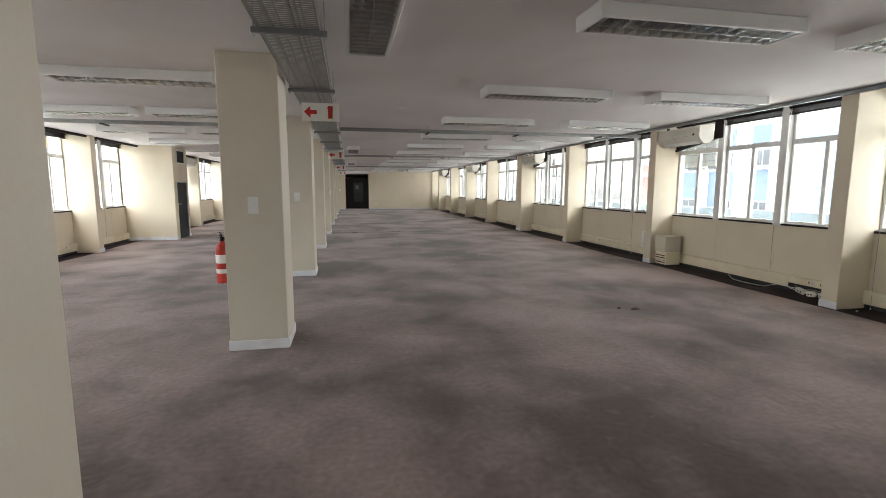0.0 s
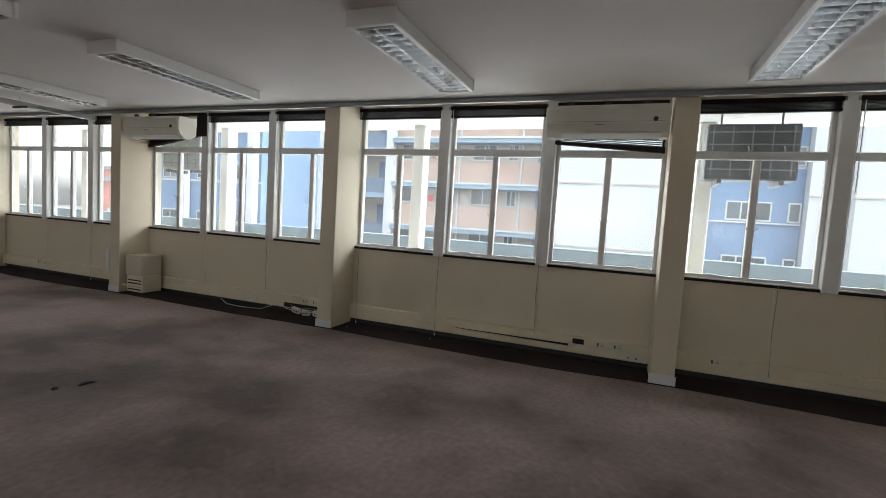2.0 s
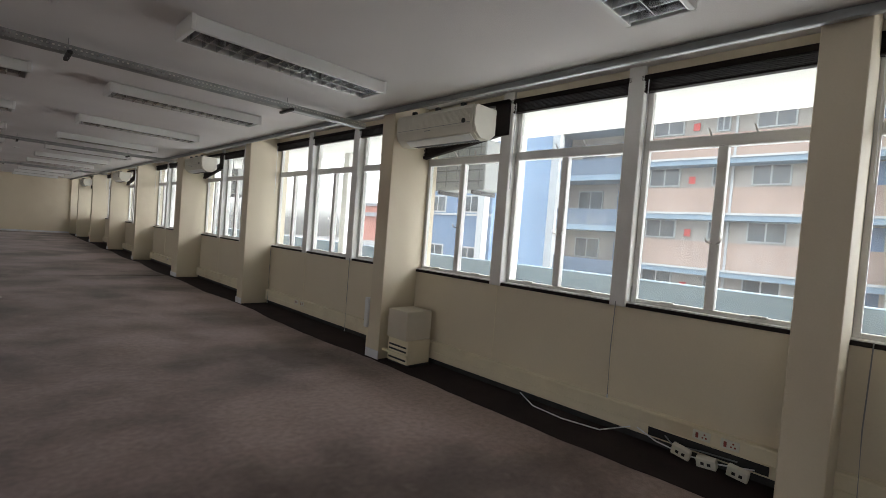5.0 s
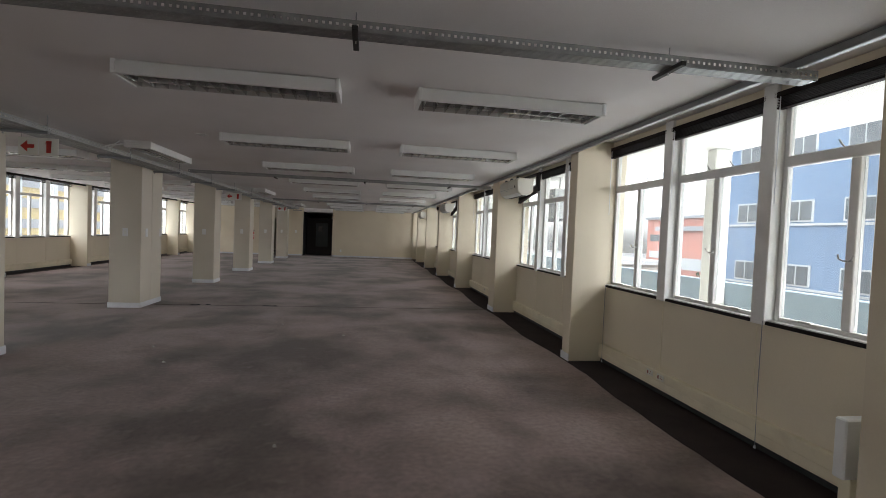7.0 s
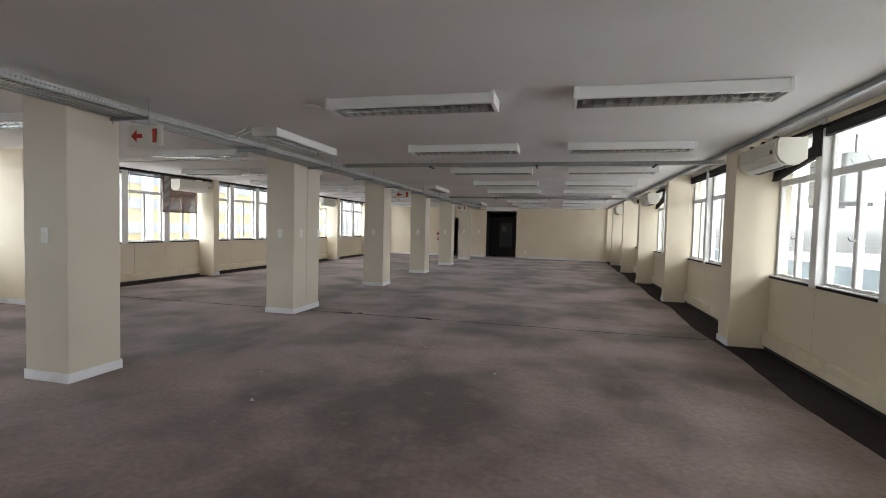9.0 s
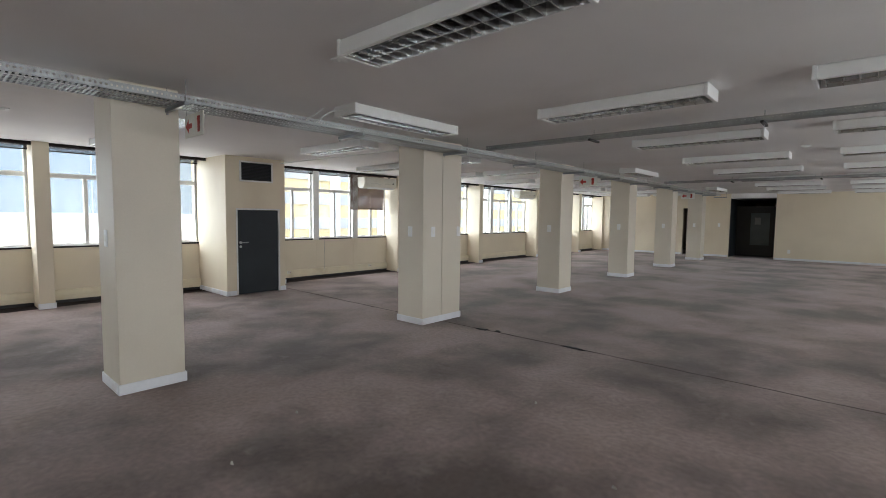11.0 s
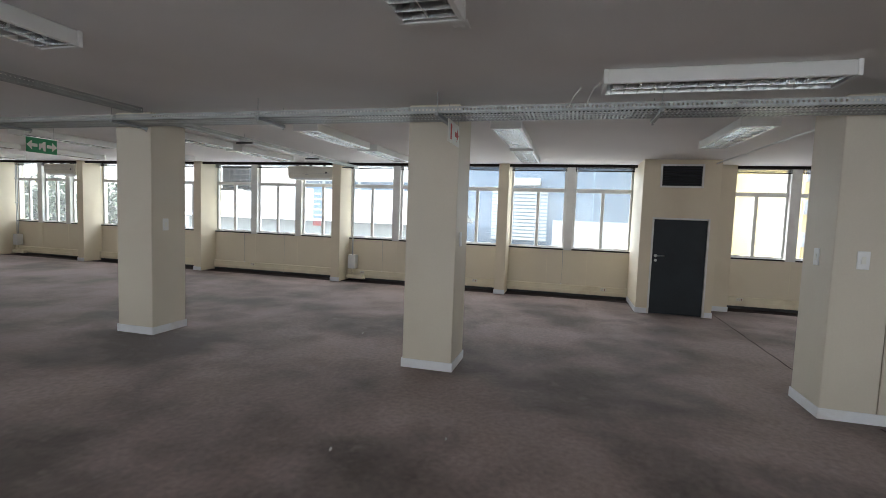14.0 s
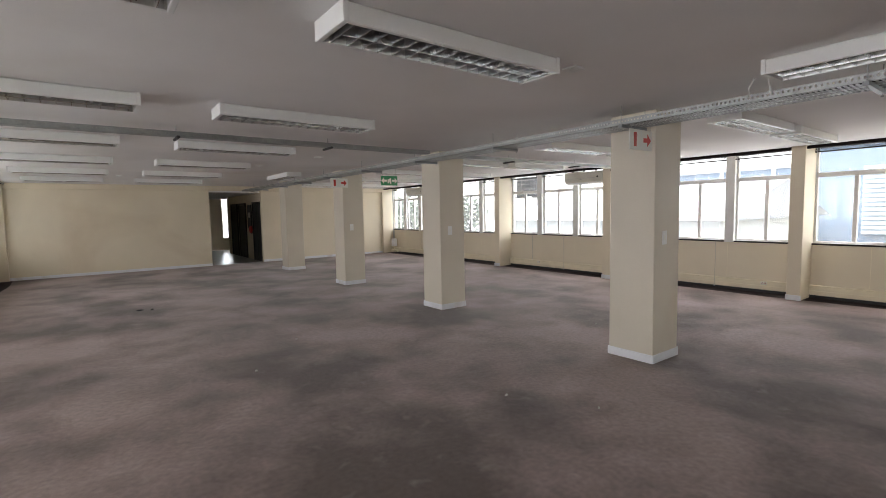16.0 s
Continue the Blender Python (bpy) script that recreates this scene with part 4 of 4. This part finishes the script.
# ---- fire extinguishers ----
def fire_extinguisher(x, y, z, rz):
    f = thing("fire_extinguisher", "red fire extinguisher with a white label hung on a bracket", "fire extinguisher", (x, y, z))
    f.rotation_euler, f.scale = (0, 0, radians(rz)), (0.8, 0.8, 0.8)
    bm = bmesh.new()
    prof = [(0.0, 0.0), (0.075, 0.0), (0.08, 0.015), (0.08, 0.40), (0.065, 0.45), (0.03, 0.475), (0.025, 0.50), (0.0, 0.50)]
    rings = [[bm.verts.new((r * math.cos(a * math.pi / 10), r * math.sin(a * math.pi / 10), h)) for a in range(20)] for r, h in prof[1:-1]]
    for p, q in zip(rings, rings[1:]):
        for j in range(20):
            bm.faces.new((p[j], p[(j + 1) % 20], q[(j + 1) % 20], q[j]))
    bm.faces.new(rings[0][::-1])
    bm.faces.new(rings[-1])
    part("cylinder", bm, RED, f)
    part("label_band", rod((0, 0, 0.24), (0, 0, 0.34), 0.0812, 20), SIGN, f, "white printed label band")
    part("label_band", rod((0, 0, 0.12), (0, 0, 0.17), 0.0812, 20), SIGN, f, "white printed label band")
    part("valve", rod((0, 0, 0.50), (0, 0, 0.545), 0.022, 10), BLACK, f)
    part("handle", tube([(0.0, 0, 0.54), (0.04, 0, 0.56), (0.11, 0, 0.575)], 0.008), BLACK, f)
    part("lever", tube([(0.0, 0, 0.55), (0.04, 0, 0.59), (0.10, 0, 0.61)], 0.007), BLACK, f)
    part("hose", tube([(-0.01, 0.02, 0.53), (-0.07, 0.04, 0.52), (-0.1, 0.04, 0.42), (-0.095, 0.03, 0.2), (-0.085, 0.02, 0.1)], 0.011), BLACK, f)
    part("bracket", block(-0.03, 0.03, 0.075, 0.15, 0.36, 0.40, 0.003), DARKSTEEL, f)


fire_extinguisher(CX0 - 0.07, 4.86, 0.62, -90)
fire_extinguisher(-2.75, Y1 - 0.15, 0.85, 0)

# ---- carpet borders along the window walls: unfaded pile, sill shade in the colour ----
BORDER = material("unfaded_shaded_carpet", (0.046, 0.034, 0.033), 0.95, vary=0.3, scale=2.5, fine=200, bump=0.003, tint=(0.026, 0.019, 0.020), spec=0.15)


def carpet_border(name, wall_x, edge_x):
    """A thin strip of darker pile from the wall to an uneven worn edge, sill shade painted in."""
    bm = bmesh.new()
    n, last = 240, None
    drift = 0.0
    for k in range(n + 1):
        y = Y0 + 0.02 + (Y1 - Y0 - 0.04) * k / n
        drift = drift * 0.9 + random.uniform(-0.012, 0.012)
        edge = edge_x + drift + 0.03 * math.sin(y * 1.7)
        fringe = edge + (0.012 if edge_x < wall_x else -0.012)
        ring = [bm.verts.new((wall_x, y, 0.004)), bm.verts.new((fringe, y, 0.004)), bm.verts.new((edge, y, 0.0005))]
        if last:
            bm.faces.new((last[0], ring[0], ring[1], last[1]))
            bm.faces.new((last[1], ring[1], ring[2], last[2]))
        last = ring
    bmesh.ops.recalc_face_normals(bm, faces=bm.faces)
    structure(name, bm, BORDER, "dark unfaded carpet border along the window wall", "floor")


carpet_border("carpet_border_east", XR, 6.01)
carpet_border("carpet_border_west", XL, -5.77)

# ---- floor: joint, scraps ----
j = thing("expansion_joint_strip", "dark frayed carpet joint strip across the floor", "floor strip", (0, 16.41, 0), kind="structure")
bm = bmesh.new()
last = None
for k in range(121):
    x = XL + 0.02 + k * (XR - XL - 0.04) / 120
    y = 0.035 * math.sin(x * 0.9) * 0.4 + random.uniform(-0.006, 0.006)
    w = random.uniform(0.004, 0.012)
    ring = [bm.verts.new((x, y - w, 0.001)), bm.verts.new((x, y, 0.004 + random.uniform(0, 0.004))), bm.verts.new((x, y + w, 0.001))]
    if last and not (CX0 - 0.15 < x < CX1 + 0.15):
        bm.faces.new((last[0], ring[0], ring[1], last[1]))
        bm.faces.new((last[1], ring[1], ring[2], last[2]))
    last = ring
part("strip", bm, material("joint_carpet", (0.10, 0.072, 0.062), 0.95, vary=0.3, scale=8, fine=120, bump=0.003), j)


def scrap(x, y, r, mat, label):
    bm = bmesh.new()
    n = random.randint(6, 9)
    top, low_ring = [], []
    for k in range(n):
        a = 2 * math.pi * k / n
        rr = r * random.uniform(0.4, 1.0)
        p = (x + rr * math.cos(a) * 1.7, y + rr * math.sin(a) * 0.6)
        low_ring.append(bm.verts.new((*p, 0.001)))
        top.append(bm.verts.new((x + (p[0] - x) * 0.7, y + (p[1] - y) * 0.7, random.uniform(0.008, 0.022))))
    bm.faces.new(top)
    for k in range(n):
        bm.faces.new((low_ring[k], low_ring[(k + 1) % n], top[(k + 1) % n], top[k]))
    tagged(part("floor_scrap", bm, mat), label, "scrap", "floor scraps")


for x, y, r in ((3.60, 5.33, 0.06), (3.42, 5.40, 0.022), (1.6, 16.42, 0.09), (0.25, 16.4, 0.10), (0.5, 16.45, 0.05), (1.75, 16.4, 0.05)):
    scrap(x, y, r, BLACK, "torn dark carpet scrap lying on the floor")
for x, y, r in ((2.9, 10.2, 0.012), (1.3, 12.4, 0.015), (3.2, 13.8, 0.01), (0.9, 13.1, 0.012), (2.2, 14.6, 0.014), (6.3, 1.2, 0.03), (6.25, 4.7, 0.015), (6.3, 3.6, 0.012), (2.1, 9.2, 0.012), (-1.6, 11.3, 0.015)):
    scrap(x, y, r, DUSTP, "small pale crumb of litter on the carpet")

# ---- outside: ledge, posts, condensers ----
GZ = -9.0
structure("ground", block(-400, 400, -400, 400, GZ - 1, GZ), ASPHALT, "wide grey street level far below the windows", "ground")
for s, nm in ((1, "east"), (-1, "west")):
    xa = XR + 0.22 if s > 0 else XL - 0.22
    x0, x1 = sorted((xa, xa + s * 1.3))
    if s > 0:
        structure(f"ledge_{nm}", block(x0, x1, Y0 - 3, Y1 + 3, 0.35, 0.5), X_OWN, "white concrete ledge outside the windows", "ledge")
        structure(f"eyebrow_{nm}", block(x0, x1, Y0 - 3, Y1 + 3, 2.76, 2.95), X_OWN, "white concrete sunshade slab over the windows", "slab")
    structure(f"lower_wall_{nm}", block(*sorted((xa, xa - s * 0.2)), Y0 - 3, Y1 + 3, GZ, -0.01), X_OWN, "white outer wall of the lower storeys", "wall")
    structure(f"upper_wall_{nm}", block(*sorted((xa, xa - s * 0.2)), Y0 - 3, Y1 + 3, 2.95, 6.2), X_OWN, "white outer wall of the upper storey", "wall")
    if s < 0:
        continue
    x0, x1 = sorted((xa + s * 1.2, xa + s * 1.3))
    structure(f"parapet_{nm}", block(x0, x1, Y0 - 3, Y1 + 3, 0.72, 1.1, 0.01), X_BAND, "blue-grey steel balustrade band outside the windows", "parapet")
    for k in range(-1, 10):
        y = 0.75 + BAY * k
        structure(f"fin_{nm}_{k + 2}", block(*sorted((xa + s * 0.95, xa + s * 1.18)), y - 0.09, y + 0.09, 0.5, 2.76, 0.03, 2), X_OWN, "slender white concrete post outside the windows", "post")
structure("upper_roof", block(XL - 0.4, XR + 0.4, Y0 - 10, Y1 + 8, 6.2, 6.4), X_GREY, "flat grey roof", "roof")


def condenser(x, y, z, rz, mat, label):
    c = thing("condenser_unit", label, "air conditioner", (x, y, z))
    c.rotation_euler = (0, 0, radians(rz))
    part("case", block(-0.16, 0.16, -0.42, 0.42, 0, 0.58, 0.012), mat, c)
    for k in range(4):
        part("grille_bar", block(-0.175, -0.162, -0.4, 0.4, 0.1 + k * 0.13, 0.112 + k * 0.13), X_GREY, c)
    for k in range(5):
        part("grille_bar", block(-0.18, -0.176, -0.36 + k * 0.18, -0.35 + k * 0.18, 0.04, 0.55), X_GREY, c)
    if x < 0:
        part("wall_arm", block(-0.28, -0.2, 0.45, 0.5, -0.05, 0.5, 0.003), DARKSTEEL, c)
        part("wall_arm", block(-0.26, 0.2, 0.42, 0.46, -0.05, 0.0, 0.003), DARKSTEEL, c)
    part("bracket", block(-0.2, 0.2, -0.3, -0.26, -0.05, 0, 0.003), DARKSTEEL, c)
    part("bracket", block(-0.2, 0.2, 0.26, 0.3, -0.05, 0, 0.003), DARKSTEEL, c)
    for s in (-0.28, 0.28):
        part("hanging_rod", rod((0, s, 0.58), (0, s, (2.77 if x > 0 else 0.6 + z) - z), 0.01, 6), DARKSTEEL, c)


# charcoal colour carries the shaded, backlit side of this first unit
condenser(7.2, 0.42, 2.02, 0, CHARCOAL, "dark outdoor condenser unit hanging outside a window")
condenser(7.2, 8.55, 1.95, 0, X_WHITE, "white outdoor condenser unit hanging outside a window")
condenser(-6.62, 5.4, 2.1, 180, CHARCOAL, "dark outdoor condenser unit bracketed outside a window")
condenser(7.2, 15.9, 1.95, 0, X_WHITE, "white outdoor condenser unit hanging outside a window")


# ---- outside: buildings ----
def pane_window(parent, face, x, y, z, w, h, s=-1, mull=1):
    """A window on a facade facing x*s; frame proud of the wall, glass in it."""
    fr = part("window", block(*sorted((x, x + s * 0.06)), y - w / 2, y + w / 2, z, z + h), X_WHITE, parent, "white framed facade window")
    for k in range(mull + 1):
        a = y - w / 2 + 0.07 + k * (w - 0.07) / (mull + 1)
        c = a + (w - 0.07) / (mull + 1) - 0.07
        part("pane", block(*sorted((x + s * 0.061, x + s * 0.07)), a, c, z + 0.07, z + h - 0.07), X_GLASS, fr)
    return fr


FX = 28.0
b = thing("apartment_block", "long apartment block with orange brick, cream bands and blue slab edges", "building", (0, 0, 0))
part("wall", block(FX, FX + 10, 5.5, 15.2, GZ, 16), X_CREAM, b)
for n in range(-4, 6):
    z = 0.75 + 2.6 * n
    part("slab_edge", block(FX - 0.9, FX - 0.01, 5.5, 15.2, z - 0.3, z), X_BAND, b)
    part("slab_lip", block(FX - 0.95, FX - 0.901, 5.5, 15.2, z - 0.06, z + 0.04), X_WHITE, b)
    part("brick_panel", block(FX - 0.12, FX - 0.01, 5.5, 15.2, z + 0.01, z + 1.3), X_ORANGE, b)
    for y, w in ((7.9, 0.6), (9.6, 1.5), (11.7, 0.6), (14.2, 1.5)):
        pane_window(b, FX, FX - 0.01, y, z + 1.38, w, 0.95)
    part("door", block(FX - 0.06, FX - 0.005, 5.7, 6.5, z + 1.31, z + 2.25), X_BLUE, b, "blue door panel")
    part("red_sign", block(FX - 0.16, FX - 0.121, 12.7, 13.0, z + 1.5, z + 1.85), RED, b, "small red panel")
    for y in (7.4, 11.1):
        part("drain_pipe", block(FX - 0.2, FX - 0.121, y - 0.05, y + 0.05, z, z + 2.29), X_WHITE, b)
b = thing("gable_block", "tall blank white gable wall of a neighbouring building", "building")
part("wall", block(FX - 1.2, FX + 9, -2.0, 5.48, GZ, 17), X_WHITE, b)
for n in range(-3, 5):
    part("shadow_joint", block(FX - 1.24, FX - 1.201, -2.0, 5.48, 0.2 + 3.3 * n, 0.28 + 3.3 * n), X_CREAM, b)
b = thing("blue_block", "blue painted building with white framed windows", "building")
part("wall", block(FX - 1.0, FX + 9, -5.7, -2.02, GZ, 15), X_BLUE, b)
for n in range(-4, 5):
    z = 2.05 + 2.55 * n
    pane_window(b, FX, FX - 1.0, -3.6, z, 1.85, 0.9, mull=2)
    pane_window(b, FX, FX - 1.0, -5.4, z, 0.5, 0.9, mull=0)
    part("ledge", block(FX - 1.08, FX - 1.001, -5.7, -2.02, z - 0.12, z - 0.05), X_WHITE, b)
part("stair_tower", block(FX - 1.6, FX + 8, -12.0, -5.72, GZ, 16), X_WHITE, b)
for n in range(-3, 5):
    part("tower_joint", block(FX - 1.64, FX - 1.601, -12.0, -5.72, 3.2 + 3.3 * n, 3.28 + 3.3 * n), X_CREAM, b)
part("downpipe", block(FX - 1.8, FX - 1.601, -7.3, -7.0, GZ, 16), X_GREY, b)
b = thing("balcony_block", "building wing with recessed balconies and blue doors", "building")
part("wall", block(FX + 1.2, FX + 10, 15.25, 20.5, GZ, 16), X_CREAM, b)
for n in range(-4, 5):
    z = 2.6 + 2.8 * n
    part("balcony_slab", block(FX - 0.6, FX + 1.19, 15.25, 20.5, z - 0.3, z), X_BAND, b)
    part("balcony_rail", block(FX - 0.6, FX - 0.5, 15.25, 20.5, z, z + 0.9), X_BLUEL, b)
    part("door", block(FX + 1.1, FX + 1.19, 16.2, 17.2, z + 0.01, z + 2.1), X_BLUE, b)
    pane_window(b, FX, FX + 1.19, 18.9, z + 0.9, 1.6, 1.2)
for y in (15.4, 20.3):
    part("pillar", block(FX - 0.9, FX - 0.4, y - 0.25, y + 0.25, GZ, 16), X_WHITE, b)
b = thing("blue_wing", "tall blue painted wing with an outside stair and white columns", "building")
part("wall", block(FX - 6, FX + 6, 20.55, 29.5, GZ, 15), X_BLUE, b)
for n in range(-4, 4):
    z = 2.7 + 2.8 * n
    for y in (22.0, 24.6, 27.4):
        pane_window(b, FX, FX - 6.0, y, z, 1.3, 0.95)
    part("ledge", block(FX - 6.07, FX - 6.001, 20.55, 29.5, z - 0.16, z - 0.06), X_WHITE, b)
for y in (20.9, 26.0, 29.3):
    part("pillar", block(FX - 6.5, FX - 6.08, y - 0.22, y + 0.22, GZ, 15), X_WHITE, b)


def low_house(x, y, w, d, h, mat, label):
    b = thing("far_building", label, "building", (x, y, GZ))
    part("wall", block(-w / 2, w / 2, -d / 2, d / 2, 0, h), mat, b)
    part("roof", block(-w / 2 - 0.4, w / 2 + 0.4, -d / 2 - 0.4, d / 2 + 0.4, h, h + 0.5), X_GREY, b)
    for k in range(int(h // 3.2)):
        for s in (-1, 1):
            part("window_band", block(*sorted((s * w / 2, s * (w / 2 + 0.06))), -d / 2 + 1, d / 2 - 1, 1.2 + 3.2 * k, 2.5 + 3.2 * k), X_GLASS if k % 2 else X_WHITE, b)
        part("window_band", block(-w / 2 + 1, w / 2 - 1, -d / 2 - 0.06, -d / 2, 1.2 + 3.2 * k, 2.5 + 3.2 * k), X_WHITE, b)


low_house(48, 52, 18, 16, 12, X_BRICK, "red brick and white low building beyond the street")
low_house(30, 62, 14, 12, 8, X_CREAM, "pale low building beyond the street")
low_house(70, 85, 22, 18, 15, X_BRICK, "far red brick block")
low_house(60, -30, 18, 16, 14, X_GREY, "grey office block beyond the trees")
low_house(38, 44, 10, 8, 6, X_GREY, "low grey roofed building")

# west side neighbours
WX = -32.0
b = thing("clad_building", "pale blue clad building with white band and louvre panel close by", "building")
part("wall", block(WX - 8, WX, 4.6, 27.0, GZ, 6.6), X_BLUEL, b)
part("wall", block(WX - 8, WX - 0.2, -9.0, 4.59, GZ, 4.1), X_BLUEL, b)
part("white_band", block(WX, WX + 0.08, 12.6, 27.0, -1.2, 1.5), X_WHITE, b)
part("coping", block(WX - 8, WX + 0.2, 4.5, 27.1, 6.6, 6.8), X_WHITE, b)
part("coping", block(WX - 8, WX, -9.1, 4.49, 4.1, 4.3), X_WHITE, b)
for y in (-6.5, -3.2, 0.2, 3.4):
    part("cladding_joint", block(WX - 0.2, WX - 0.12, y - 0.12, y + 0.12, -1.2, 4.1), X_WHITE, b)
for y in (15.4, 18.6, 21.8):
    part("cladding_joint", block(WX, WX + 0.05, y - 0.04, y + 0.04, 1.5, 6.6), X_BAND, b)
lv = part("louvre_panel", block(WX, WX + 0.1, 8.0, 12.2, -0.1, 3.9), X_BAND, b, "white louvre panel")
for k in range(15):
    part("louvre_slat", block(WX + 0.1, WX + 0.25, 8.05, 12.15, -0.05 + k * 0.265, 0.12 + k * 0.265), X_WHITE, lv)
part("plant_box", block(WX, WX + 0.7, 9.3, 11.6, 4.0, 4.55, 0.05), X_WHITE, b, "white boxed plant unit")
b = thing("yellow_block", "yellow building with grey window bands beyond the west windows", "building")
part("wall", block(-34, -22, 24.5, 60, GZ, 12), X_YELLOW, b)
for n in range(-5, 6):
    z = 2.25 + 1.55 * n
    part("window_band", block(-22.0, -21.92, 24.5, 60, z, z + 0.7), X_GREY, b)
for k in range(9):
    y = 25.5 + 4.0 * k
    part("pillar", block(-21.9, -21.5, y - 0.25, y + 0.25, GZ, 12), X_WHITE, b)
b = thing("white_hall", "low white building with a grey roof beyond the west windows", "building")
part("wall", block(-30, -17, -6, 6.5, GZ, 1.1), X_WHITE, b)
part("roof", profile([(-30.5, 1.1), (-16.5, 1.1), (-23.5, 3.0)], "y", -6.4, 6.9), X_GREY, b)

hs = thing("hall_sign", "blue and red painted sign with white lines on the white hall", "sign", (-16.99, 1.85, 0.85))
part("board", block(0, 0.04, -0.35, 0.3, 0.25, 2.0), X_BLUE, hs)
part("red_foot", block(0, 0.045, -0.35, 0.3, 0, 0.249), RED, hs)
for k, w in enumerate((0.5, 0.42, 0.3, 0.5, 0.36)):
    part("text_bar", block(0.04, 0.046, -0.28, -0.28 + w, 0.5 + k * 0.26, 0.58 + k * 0.26), SIGN, hs)


def tree(x, y, h, r):
    t = thing("tree", "leafy green street tree with an uneven crown", "tree", (x, y, GZ), "street trees")
    part("trunk", tube([(0, 0, 0), (0.1, 0.05, h * 0.3), (0.0, 0.15, h * 0.55), (0.1, 0.1, h * 0.8)], 0.18, 8), BARK, t)
    for a in range(5):
        part("limb", tube([(0, 0.1, h * 0.45), (r * 0.4 * math.cos(a * 1.26), r * 0.4 * math.sin(a * 1.26), h * 0.65), (r * 0.8 * math.cos(a * 1.26), r * 0.8 * math.sin(a * 1.26), h * 0.8)], 0.07, 6), BARK, t)
    verts, faces = [], []
    clumps = [(random.uniform(-1, 1) * r * 0.75, random.uniform(-1, 1) * r * 0.75, h * random.uniform(0.6, 1.0), r * random.uniform(0.25, 0.5)) for _ in range(22)]
    for cx, cy, cz, cr in clumps:
        for _ in range(110):
            d = Vector((random.gauss(0, 1), random.gauss(0, 1), random.gauss(0, 0.8))).normalized() * cr * random.uniform(0.6, 1.05)
            p = Vector((cx, cy, cz)) + d
            u = Vector((random.gauss(0, 1), random.gauss(0, 1), random.gauss(0, 1))).normalized() * 0.16
            v = u.cross(Vector((random.gauss(0, 1), random.gauss(0, 1), random.gauss(0, 1)))).normalized() * 0.10
            k = len(verts)
            verts += [p - u, p + v, p + u, p - v]
            faces.append((k, k + 1, k + 2, k + 3))
    me = bpy.data.meshes.new("crown")
    me.from_pydata([tuple(v) for v in verts], [], faces)
    me.materials.append(LEAF)
    c = new("crown", me)
    c.parent = t


for x, y, h, r in ((-15, -9, 11.5, 2.6), (-14.5, -13.5, 11, 2.4), (-17, -18, 12, 3), (24, -13, 10, 3), (27, -18, 11, 3.2), (22, 34, 8, 2.6), (34, 40, 8, 2.5)):
    tree(x, y, h, r)
